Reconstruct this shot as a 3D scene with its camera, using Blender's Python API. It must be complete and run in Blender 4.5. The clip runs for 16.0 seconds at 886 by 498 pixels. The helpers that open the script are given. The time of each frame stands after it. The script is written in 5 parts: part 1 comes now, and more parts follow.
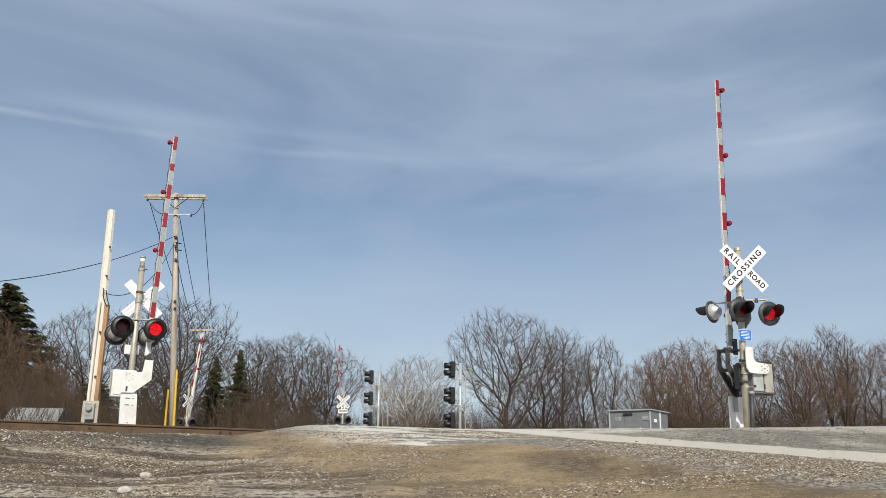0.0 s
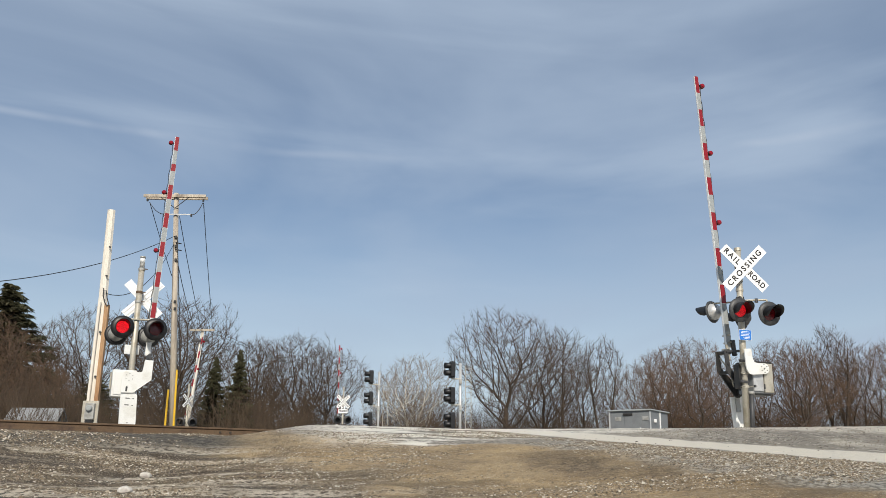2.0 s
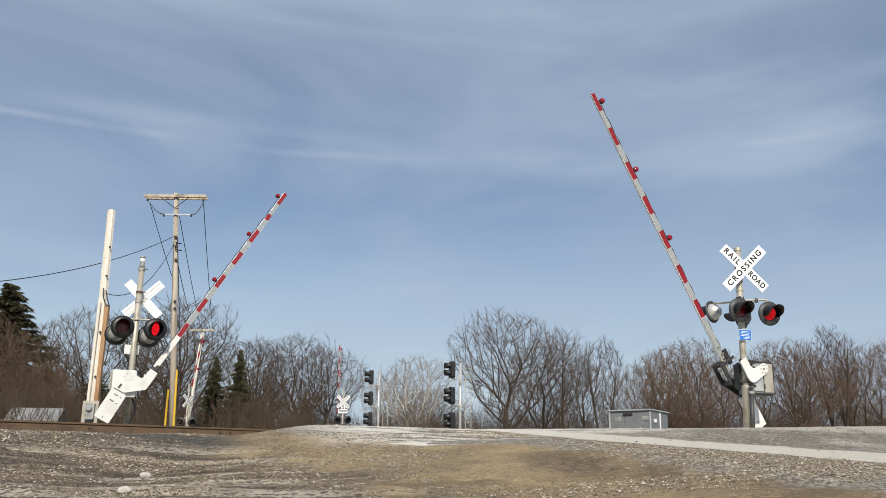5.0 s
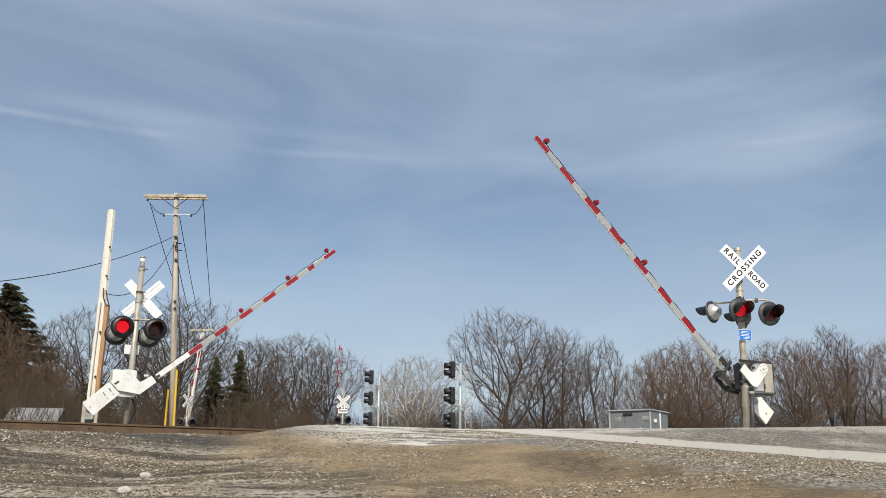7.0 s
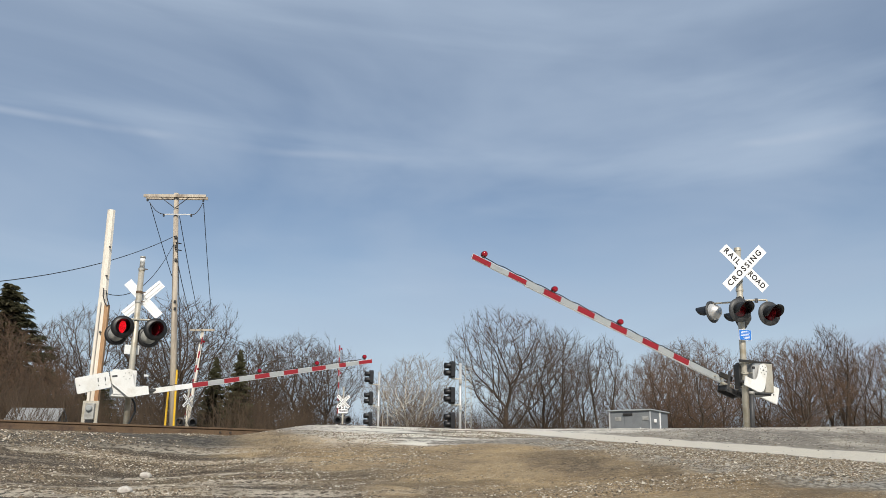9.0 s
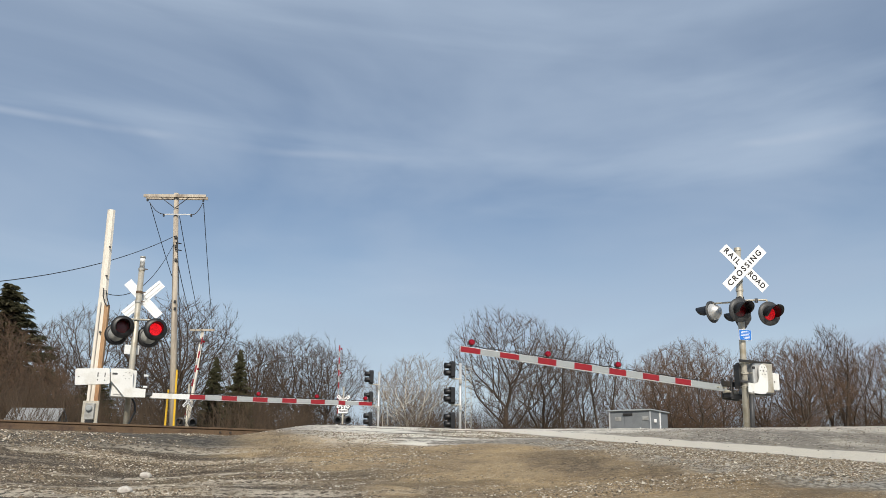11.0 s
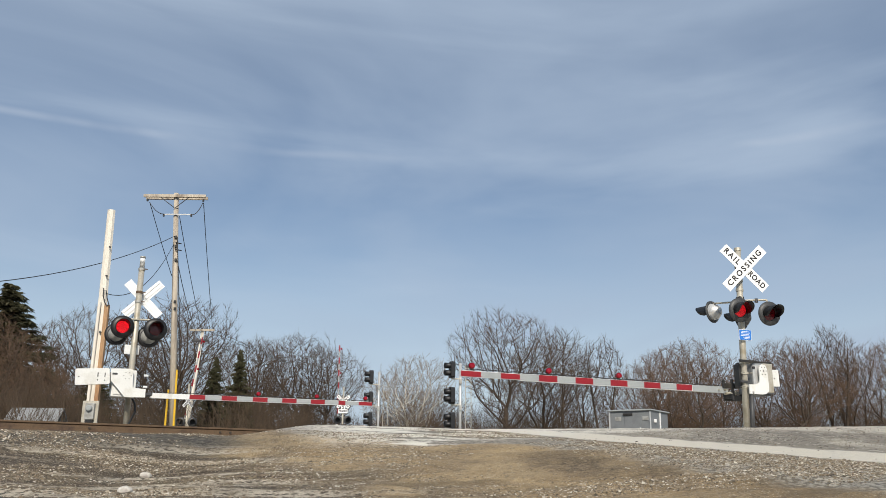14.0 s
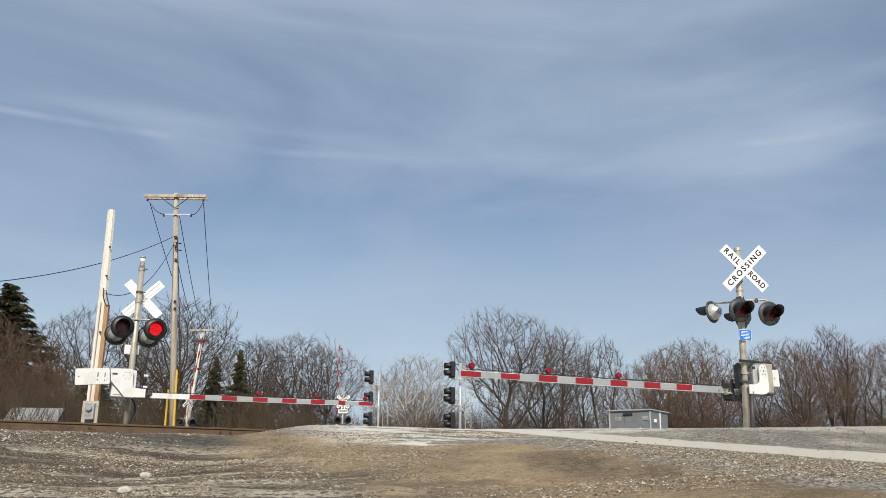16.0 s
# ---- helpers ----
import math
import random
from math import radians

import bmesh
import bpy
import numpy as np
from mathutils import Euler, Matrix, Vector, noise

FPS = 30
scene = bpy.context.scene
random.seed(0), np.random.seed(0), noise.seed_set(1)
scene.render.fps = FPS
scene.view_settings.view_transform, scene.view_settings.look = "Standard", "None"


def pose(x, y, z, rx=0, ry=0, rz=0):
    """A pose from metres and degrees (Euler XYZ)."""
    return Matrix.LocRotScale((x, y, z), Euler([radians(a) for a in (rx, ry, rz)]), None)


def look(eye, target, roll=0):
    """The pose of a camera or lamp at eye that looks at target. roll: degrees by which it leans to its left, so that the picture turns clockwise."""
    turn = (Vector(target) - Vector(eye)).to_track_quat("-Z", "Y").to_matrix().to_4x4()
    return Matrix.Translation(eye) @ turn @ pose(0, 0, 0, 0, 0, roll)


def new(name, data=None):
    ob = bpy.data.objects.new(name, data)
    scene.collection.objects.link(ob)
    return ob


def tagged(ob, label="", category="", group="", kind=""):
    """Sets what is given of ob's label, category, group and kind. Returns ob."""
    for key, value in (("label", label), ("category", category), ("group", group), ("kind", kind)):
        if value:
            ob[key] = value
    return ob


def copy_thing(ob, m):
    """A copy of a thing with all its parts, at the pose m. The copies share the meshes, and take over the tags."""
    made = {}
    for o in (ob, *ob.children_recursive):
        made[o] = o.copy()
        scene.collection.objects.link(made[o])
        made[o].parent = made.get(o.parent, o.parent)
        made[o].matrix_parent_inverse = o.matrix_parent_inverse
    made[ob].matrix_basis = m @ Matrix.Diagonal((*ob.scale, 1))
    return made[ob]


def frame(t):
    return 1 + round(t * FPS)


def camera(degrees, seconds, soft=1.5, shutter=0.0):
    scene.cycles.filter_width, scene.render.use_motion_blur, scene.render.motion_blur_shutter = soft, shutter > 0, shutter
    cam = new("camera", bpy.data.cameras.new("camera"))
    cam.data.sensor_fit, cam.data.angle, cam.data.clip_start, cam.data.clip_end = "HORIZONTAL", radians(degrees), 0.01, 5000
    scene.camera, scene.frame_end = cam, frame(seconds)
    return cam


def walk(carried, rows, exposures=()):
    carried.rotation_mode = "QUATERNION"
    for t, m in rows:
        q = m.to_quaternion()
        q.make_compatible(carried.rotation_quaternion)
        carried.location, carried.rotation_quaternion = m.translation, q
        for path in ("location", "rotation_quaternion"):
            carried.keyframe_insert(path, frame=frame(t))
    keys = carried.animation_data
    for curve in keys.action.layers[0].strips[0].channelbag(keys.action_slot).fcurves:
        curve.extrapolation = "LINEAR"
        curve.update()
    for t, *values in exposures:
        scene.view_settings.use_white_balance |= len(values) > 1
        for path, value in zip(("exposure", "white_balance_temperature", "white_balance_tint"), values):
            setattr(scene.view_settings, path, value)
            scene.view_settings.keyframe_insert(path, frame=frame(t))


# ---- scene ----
cam = camera(55.06, 16.0, soft=0.64)
EYE = (0.0, 0.0, 0.4)
CAM = look(EYE, (0.0, 10.0, 0.4 + 10.0 * math.tan(radians(14.84))), 0.556)
walk(cam, [(0.0, CAM), (16.0, CAM)], exposures=[(0.0, 0.0), (16.0, 0.0)])

# ---------------------------------------------------------------- light
SUN_AZ, SUN_EL = 176.0, 36.0          # degrees clockwise from +y, above the horizon


def make_world():
    w = bpy.data.worlds.new("sky")
    scene.world = w
    w.use_nodes = True
    nt = w.node_tree
    nt.nodes.clear()
    out = nt.nodes.new("ShaderNodeOutputWorld")
    bg = nt.nodes.new("ShaderNodeBackground")
    sky = nt.nodes.new("ShaderNodeTexSky")
    sky.sky_type = "NISHITA"
    sky.sun_disc = False
    sky.sun_elevation = radians(SUN_EL)
    sky.sun_rotation = radians(SUN_AZ)
    sky.air_density, sky.dust_density, sky.ozone_density = 1.0, 0.6, 2.0
    bg.inputs["Strength"].default_value = 0.092
    co = nt.nodes.new("ShaderNodeTexCoord")

    def streaks(scale, rot, detail, rough, lo, hi, dist=0.6):
        mp = nt.nodes.new("ShaderNodeMapping")
        mp.inputs["Scale"].default_value = scale
        mp.inputs["Rotation"].default_value = rot
        no = nt.nodes.new("ShaderNodeTexNoise")
        no.inputs["Scale"].default_value = 1.0
        no.inputs["Detail"].default_value = detail
        no.inputs["Roughness"].default_value = rough
        no.inputs["Distortion"].default_value = dist
        mr = nt.nodes.new("ShaderNodeMapRange")
        mr.interpolation_type = "SMOOTHSTEP"
        mr.inputs["From Min"].default_value = lo
        mr.inputs["From Max"].default_value = hi
        nt.links.new(co.outputs["Generated"], mp.inputs["Vector"])
        nt.links.new(mp.outputs["Vector"], no.inputs["Vector"])
        nt.links.new(no.outputs["Fac"], mr.inputs["Value"])
        return mr.outputs["Result"]

    def mix(fac, a, b, amount):
        mul = nt.nodes.new("ShaderNodeMath")
        mul.operation = "MULTIPLY"
        mul.inputs[1].default_value = amount
        nt.links.new(fac, mul.inputs[0])
        mx = nt.nodes.new("ShaderNodeMix")
        mx.data_type = "RGBA"
        nt.links.new(mul.outputs[0], mx.inputs["Factor"])
        nt.links.new(a, mx.inputs["A"])
        mx.inputs["B"].default_value = (*b, 1)
        return mx.outputs["Result"]

    col = sky.outputs["Color"]
    # a thin grey veil that thickens overhead, then soft cirrus in two sizes
    sep = nt.nodes.new("ShaderNodeSeparateXYZ")
    nt.links.new(co.outputs["Generated"], sep.inputs[0])
    veil = nt.nodes.new("ShaderNodeMapRange")
    veil.interpolation_type = "SMOOTHSTEP"
    veil.inputs["From Min"].default_value, veil.inputs["From Max"].default_value = 0.27, 0.56
    nt.links.new(sep.outputs["Z"], veil.inputs["Value"])
    col = mix(veil.outputs["Result"], col, (3.5, 4.42, 5.85), 0.7)
    haze = nt.nodes.new("ShaderNodeMapRange")
    haze.interpolation_type = "SMOOTHSTEP"
    haze.inputs["From Min"].default_value, haze.inputs["From Max"].default_value = 0.34, 0.06
    nt.links.new(sep.outputs["Z"], haze.inputs["Value"])
    col = mix(haze.outputs["Result"], col, (6.4, 7.3, 8.2), 0.62)
    col = mix(streaks((1.5, 1.5, 5.0), (0.06, 0.03, 0.9), 5, 0.48, 0.36, 0.68), col, (4.4, 5.45, 6.95), 0.75)
    col = mix(streaks((1.3, 0.9, 9.0), (0.05, -0.05, 0.5), 6, 0.5, 0.46, 0.74), col, (5.4, 6.5, 7.9), 0.42)
    # one long thin streak of high cloud
    wav = streaks((1.2, 1.2, 3.0), (0, 0, 0.3), 3, 0.5, 0.0, 1.0)
    off = nt.nodes.new("ShaderNodeMath")
    off.operation = "MULTIPLY_ADD"
    off.inputs[1].default_value, off.inputs[2].default_value = 0.05, -0.386
    nt.links.new(wav, off.inputs[0])
    dist = nt.nodes.new("ShaderNodeMath")
    dist.operation = "ADD"
    nt.links.new(sep.outputs["Z"], dist.inputs[0])
    nt.links.new(off.outputs[0], dist.inputs[1])
    size = nt.nodes.new("ShaderNodeMath")
    size.operation = "ABSOLUTE"
    nt.links.new(dist.outputs[0], size.inputs[0])
    thin = nt.nodes.new("ShaderNodeMapRange")
    thin.interpolation_type = "SMOOTHSTEP"
    thin.inputs["From Min"].default_value, thin.inputs["From Max"].default_value = 0.007, 0.0
    nt.links.new(size.outputs[0], thin.inputs["Value"])
    both = nt.nodes.new("ShaderNodeMath")
    both.operation = "MULTIPLY"
    nt.links.new(thin.outputs["Result"], both.inputs[0])
    nt.links.new(streaks((2.5, 2.5, 2.0), (0, 0, 1.1), 4, 0.6, 0.40, 0.62), both.inputs[1])
    col = mix(both.outputs[0], col, (5.6, 6.4, 7.6), 0.5)
    nt.links.new(col, bg.inputs["Color"])
    nt.links.new(bg.outputs[0], out.inputs[0])
    sun = new("sun", bpy.data.lights.new("sun", "SUN"))
    sun.data.energy = 4.4
    sun.data.angle = radians(0.6)
    sun.data.color = (1.0, 0.925, 0.81)
    a, e = radians(SUN_AZ), radians(SUN_EL)
    d = Vector((math.sin(a) * math.cos(e), math.cos(a) * math.cos(e), math.sin(e)))
    sun.matrix_world = look(tuple(d * 60), (0, 0, 0))


make_world()

# ---------------------------------------------------------------- materials


def mat(name, base, rough=0.6, metal=0.0, spread=0.15, scale=6.0, fine=60.0, bump=0.15, second=None, emit=None, dist=0.01, stretch=(1, 1, 1), amount=0.5):
    """A surface with two scales of variation, in metres of the thing's own space."""
    m = bpy.data.materials.new(name)
    m.use_nodes = True
    nt = m.node_tree
    b = nt.nodes["Principled BSDF"]
    b.inputs["Roughness"].default_value = rough
    b.inputs["Metallic"].default_value = metal
    co = nt.nodes.new("ShaderNodeTexCoord")
    mp = nt.nodes.new("ShaderNodeMapping")
    mp.inputs["Scale"].default_value = stretch
    nt.links.new(co.outputs["Object"], mp.inputs["Vector"])

    def noise_at(sc, det):
        n = nt.nodes.new("ShaderNodeTexNoise")
        n.inputs["Scale"].default_value = sc
        n.inputs["Detail"].default_value = det
        nt.links.new(mp.outputs["Vector"], n.inputs["Vector"])
        return n.outputs["Fac"]

    big, small = noise_at(scale, 4), noise_at(fine, 3)
    ramp = nt.nodes.new("ShaderNodeMix")
    ramp.data_type = "RGBA"
    other = second or tuple(c * (1 - 2 * spread) for c in base)
    ramp.inputs["A"].default_value = (*base, 1)
    ramp.inputs["B"].default_value = (*other, 1)
    mr = nt.nodes.new("ShaderNodeMapRange")
    mr.inputs["From Min"].default_value, mr.inputs["From Max"].default_value = 0.62 - 0.25 * amount, 0.9 - 0.4 * amount
    nt.links.new(big, mr.inputs["Value"])
    nt.links.new(mr.outputs["Result"], ramp.inputs["Factor"])
    hsv = nt.nodes.new("ShaderNodeHueSaturation")
    val = nt.nodes.new("ShaderNodeMapRange")
    val.inputs["From Min"].default_value, val.inputs["From Max"].default_value = 0.3, 0.7
    val.inputs["To Min"].default_value, val.inputs["To Max"].default_value = 1 - spread, 1 + spread
    nt.links.new(small, val.inputs["Value"])
    nt.links.new(val.outputs["Result"], hsv.inputs["Value"])
    nt.links.new(ramp.outputs["Result"], hsv.inputs["Color"])
    nt.links.new(hsv.outputs["Color"], b.inputs["Base Color"])
    if bump:
        bp = nt.nodes.new("ShaderNodeBump")
        bp.inputs["Strength"].default_value = bump
        bp.inputs["Distance"].default_value = dist
        nt.links.new(small, bp.inputs["Height"])
        nt.links.new(bp.outputs["Normal"], b.inputs["Normal"])
    if emit:
        b.inputs["Emission Color"].default_value = (*emit[0], 1)
        b.inputs["Emission Strength"].default_value = emit[1]
    return m


GALV = mat("galvanised_steel", (0.46, 0.43, 0.36), 0.5, 0.35, 0.12, 5, 40, 0.05, (0.34, 0.30, 0.22))
ALU = mat("brushed_aluminium", (0.55, 0.55, 0.54), 0.45, 0.4, 0.08, 4, 50, 0.05)
WHITE = mat("white_paint", (0.72, 0.72, 0.69), 0.45, 0, 0.05, 3, 40, 0.04, (0.60, 0.58, 0.52))
SIGNWHITE = mat("sign_white", (0.83, 0.83, 0.82), 0.4, 0, 0.03, 3, 30, 0.0)
SIGNBACK = mat("sign_back", (0.74, 0.75, 0.74), 0.4, 0.1, 0.05, 4, 30, 0.03)
BLACK = mat("black_enamel", (0.012, 0.012, 0.013), 0.45, 0, 0.2, 6, 60, 0.03)
DISC = mat("charcoal_enamel", (0.042, 0.044, 0.046), 0.5, 0, 0.2, 6, 60, 0.03)
GREYBOX = mat("grey_box_paint", (0.36, 0.36, 0.34), 0.5, 0.2, 0.1, 4, 40, 0.06, (0.22, 0.21, 0.19))
IRON = mat("black_oily_iron", (0.022, 0.022, 0.021), 0.5, 0.1, 0.25, 6, 50, 0.15, (0.045, 0.038, 0.03))
DARKBOX = mat("dark_cast_iron", (0.065, 0.065, 0.066), 0.55, 0.3, 0.2, 5, 40, 0.1)
RED = mat("red_reflective", (0.25, 0.009, 0.015), 0.4, 0, 0.08, 4, 40, 0.0)
GREYSHEET = mat("silver_reflective", (0.31, 0.33, 0.33), 0.4, 0, 0.05, 4, 40, 0.0)
REDGLASS = mat("red_plastic_lens", (0.26, 0.005, 0.014), 0.08, 0, 0.1, 20, 90, 0.2)
DARKLENS = mat("unlit_red_lens", (0.13, 0.005, 0.009), 0.15, 0, 0.2, 30, 120, 0.2)
LIT = mat("lit_red_lens", (0.10, 0.002, 0.004), 0.55, 0, 0.1, 30, 120, 0.1, emit=((1.0, 0.012, 0.022), 1.0))


def led_dots(m, level=1.0):
    """The glow comes from a grid of small diodes behind the lens."""
    nt = m.node_tree
    vo = nt.nodes.new("ShaderNodeTexVoronoi")
    vo.inputs["Scale"].default_value = 42.0
    co = nt.nodes.new("ShaderNodeTexCoord")
    mr = nt.nodes.new("ShaderNodeMapRange")
    mr.inputs["From Min"].default_value, mr.inputs["From Max"].default_value = 0.15, 0.6
    mr.inputs["To Min"].default_value, mr.inputs["To Max"].default_value = 1.5 * level, 0.55 * level
    nt.links.new(co.outputs["Object"], vo.inputs["Vector"])
    nt.links.new(vo.outputs["Distance"], mr.inputs["Value"])
    nt.links.new(mr.outputs["Result"], nt.nodes["Principled BSDF"].inputs["Emission Strength"])


led_dots(LIT)
DIMLIT = mat("lit_red_lens_aimed_aside", (0.10, 0.002, 0.004), 0.55, 0, 0.1, 30, 120, 0.1, emit=((1.0, 0.012, 0.022), 1.0))
led_dots(DIMLIT, 0.55)
BLUE = mat("blue_sign", (0.02, 0.17, 0.58), 0.4, 0, 0.05, 4, 40, 0.0)
LETTER = mat("black_letters", (0.012, 0.012, 0.012), 0.6, 0, 0.1, 4, 40, 0.0)
WOODGREY = mat("weathered_pole_wood", (0.47, 0.41, 0.33), 0.85, 0, 0.15, 3, 50, 0.4, (0.24, 0.20, 0.16), stretch=(1, 1, 0.08))
WOODPALE = mat("pale_bare_wood", (0.72, 0.67, 0.58), 0.8, 0, 0.1, 3, 50, 0.3, (0.45, 0.38, 0.30), stretch=(1, 1, 0.08))
WOODORANGE = mat("rusty_orange_wood", (0.38, 0.23, 0.12), 0.8, 0, 0.2, 2.2, 50, 0.4, (0.20, 0.085, 0.035), stretch=(1, 1, 0.1))
YELLOW = mat("yellow_guard", (0.70, 0.42, 0.02), 0.5, 0, 0.06, 5, 40, 0.0)
WIRE = mat("black_cable", (0.015, 0.015, 0.017), 0.5, 0, 0.1, 5, 40, 0.0)
RUST = mat("rusty_rail", (0.125, 0.080, 0.045), 0.75, 0.15, 0.2, 4, 60, 0.3, (0.065, 0.04, 0.028))
TIE = mat("creosote_tie", (0.06, 0.048, 0.038), 0.9, 0, 0.2, 4, 50, 0.4)
BARK = mat("grey_brown_bark", (0.060, 0.043, 0.031), 0.9, 0, 0.2, 0.4, 8, 0.3, (0.050, 0.038, 0.029))
TWIG = mat("brown_twigs", (0.084, 0.056, 0.036), 0.9, 0, 0.15, 0.25, 3, 0.0, (0.052, 0.039, 0.028))
REDTWIG = mat("reddish_twigs", (0.125, 0.076, 0.046), 0.9, 0, 0.15, 0.25, 3, 0.0, (0.072, 0.050, 0.035))
PALEBARK = mat("pale_bark", (0.62, 0.58, 0.50), 0.85, 0, 0.2, 0.6, 8, 0.2, (0.22, 0.19, 0.15))
PALETWIG = mat("pale_twigs", (0.20, 0.15, 0.105), 0.9, 0, 0.15, 0.3, 3, 0.0)
NEEDLE = mat("spruce_needles", (0.048, 0.046, 0.018), 0.8, 0, 0.25, 0.6, 6, 0.0, (0.085, 0.058, 0.027))
BRUSHM = mat("dry_brush", (0.084, 0.056, 0.034), 0.9, 0, 0.25, 0.3, 4, 0.0, (0.052, 0.037, 0.025))
CABINET = mat("galvanised_cabinet", (0.20, 0.21, 0.215), 0.5, 0.2, 0.08, 2, 30, 0.05)
ROOFING = mat("grey_metal_roof", (0.24, 0.245, 0.245), 0.6, 0.1, 0.1, 1, 20, 0.05)
STONE = mat("limestone", (0.52, 0.49, 0.44), 0.9, 0, 0.2, 6, 40, 0.3, (0.34, 0.31, 0.28))


def island_mat(name, colours, rough=0.9):
    """Stones whose colour varies from piece to piece."""
    m = mat(name, colours[0], rough, 0, 0.15, 8, 60, 0.3)
    nt = m.node_tree
    b = nt.nodes["Principled BSDF"]
    g = nt.nodes.new("ShaderNodeNewGeometry")
    r = nt.nodes.new("ShaderNodeValToRGB")
    r.color_ramp.interpolation = "CONSTANT"
    el = r.color_ramp.elements
    while len(el) < len(colours):
        el.new(0.5)
    for i, c in enumerate(colours):
        el[i].position = i / len(colours)
        el[i].color = (*c, 1)
    nt.links.new(g.outputs["Random Per Island"], r.inputs["Fac"])
    nt.links.new(r.outputs["Color"], b.inputs["Base Color"])
    return m


BALLAST = island_mat("ballast_stones", [(0.12, 0.108, 0.09), (0.075, 0.068, 0.056), (0.20, 0.185, 0.16), (0.06, 0.054, 0.045), (0.66, 0.63, 0.56), (0.10, 0.092, 0.078), (0.085, 0.072, 0.055), (0.05, 0.045, 0.038)])
GRAVEL = island_mat("loose_gravel", [(0.24, 0.195, 0.14), (0.12, 0.097, 0.07), (0.34, 0.29, 0.22), (0.17, 0.135, 0.09), (0.58, 0.54, 0.46), (0.075, 0.06, 0.043), (0.26, 0.20, 0.13), (0.14, 0.105, 0.068), (0.20, 0.16, 0.105)])


# ---------------------------------------------------------------- mesh helpers
def mesh_of(bm, name, material):
    me = bpy.data.meshes.new(name)
    bmesh.ops.recalc_face_normals(bm, faces=bm.faces)
    bm.to_mesh(me)
    bm.free()
    me.materials.append(material)
    return me


def part(name, bm, material, parent=None, label="", m=None, smooth=False):
    ob = new(name, mesh_of(bm, name, material))
    if parent:
        ob.parent = parent
    if m is not None:
        ob.matrix_basis = m
    if label:
        tagged(ob, label)
    if smooth:
        for p in ob.data.polygons:
            p.use_smooth = len(p.vertices) == 4
    return ob


def empty(name, m, label, category, group="", kind=""):
    ob = new(name)
    ob.empty_display_size = 0.2
    ob.matrix_basis = m
    return tagged(ob, label, category, group, kind)


def box(size, at=(0, 0, 0), bevel=0.0, turn=None, bm=None):
    bm = bm or bmesh.new()
    r = bmesh.ops.create_cube(bm, size=1.0)
    vs = r["verts"]
    bmesh.ops.scale(bm, vec=size, verts=vs)
    if bevel:
        es = list({e for v in vs for e in v.link_edges})
        k = bmesh.ops.bevel(bm, geom=es, offset=bevel, segments=2, affect="EDGES", profile=0.5)
        vs = list({v for f in k["faces"] for v in f.verts} | {v for v in vs if v.is_valid})
    if turn is not None:
        bmesh.ops.transform(bm, matrix=turn, verts=vs)
    bmesh.ops.translate(bm, vec=at, verts=vs)
    return bm


def tube(a, b, r0, r1=None, seg=12, bm=None, caps=True):
    bm = bm or bmesh.new()
    a, b = Vector(a), Vector(b)
    r1 = r0 if r1 is None else r1
    q = (b - a).to_track_quat("Z", "Y").to_matrix()
    rings = []
    for p, r in ((a, r0), (b, r1)):
        rings.append([bm.verts.new(p + q @ Vector((r * math.cos(6.2832 * i / seg), r * math.sin(6.2832 * i / seg), 0))) for i in range(seg)])
    for i in range(seg):
        j = (i + 1) % seg
        bm.faces.new((rings[0][i], rings[0][j], rings[1][j], rings[1][i]))
    if caps:
        bm.faces.new(rings[0][::-1])
        bm.faces.new(rings[1])
    return bm


def plate(outline, y0, y1, bm=None):
    """An outline in x and z, made thick from y0 to y1."""
    bm = bm or bmesh.new()
    a = [bm.verts.new((x, y0, z)) for x, z in outline]
    b = [bm.verts.new((x, y1, z)) for x, z in outline]
    bm.faces.new(a)
    bm.faces.new(b[::-1])
    n = len(a)
    for i in range(n):
        j = (i + 1) % n
        bm.faces.new((a[i], b[i], b[j], a[j]))
    return bm


def lathe(profile, seg=24, bm=None):
    """Turn (radius, y) round the y axis."""
    bm = bm or bmesh.new()
    rings = []
    for r, y in profile:
        if r < 1e-5:
            rings.append([bm.verts.new((0, y, 0))])
        else:
            rings.append([bm.verts.new((r * math.cos(6.2832 * i / seg), y, r * math.sin(6.2832 * i / seg))) for i in range(seg)])
    for p, q in zip(rings, rings[1:]):
        for i in range(seg):
            j = (i + 1) % seg
            if len(p) == 1 and len(q) > 1:
                bm.faces.new((p[0], q[j], q[i]))
            elif len(q) == 1 and len(p) > 1:
                bm.faces.new((p[i], p[j], q[0]))
            elif len(p) > 1:
                bm.faces.new((p[i], p[j], q[j], q[i]))
    return bm


def cable(points, r, name, material, parent=None, label=""):
    bm = bmesh.new()
    for a, b in zip(points, points[1:]):
        tube(a, b, r, r, 6, bm, False)
    return part(name, bm, material, parent, label, smooth=True)


def sag(a, b, drop, n=14):
    a, b = Vector(a), Vector(b)
    return [a.lerp(b, i / n) - Vector((0, 0, drop * 4 * (i / n) * (1 - i / n))) for i in range(n + 1)]


def facing(p, d, up=(0, 0, 1)):
    """A pose at p whose +y axis points along d, with z up as far as it can."""
    y = Vector(d).normalized()
    x = y.cross(Vector(up)).normalized()
    z = x.cross(y)
    m = Matrix((x, y, z)).transposed().to_4x4()
    m.translation = p
    return m


# ---------------------------------------------------------------- ground
AZ = radians(25.6)
TAZ = radians(32.0)


def step(a, b, x):
    t = min(1.0, max(0.0, (x - a) / (b - a)))
    return t * t * (3 - 2 * t)


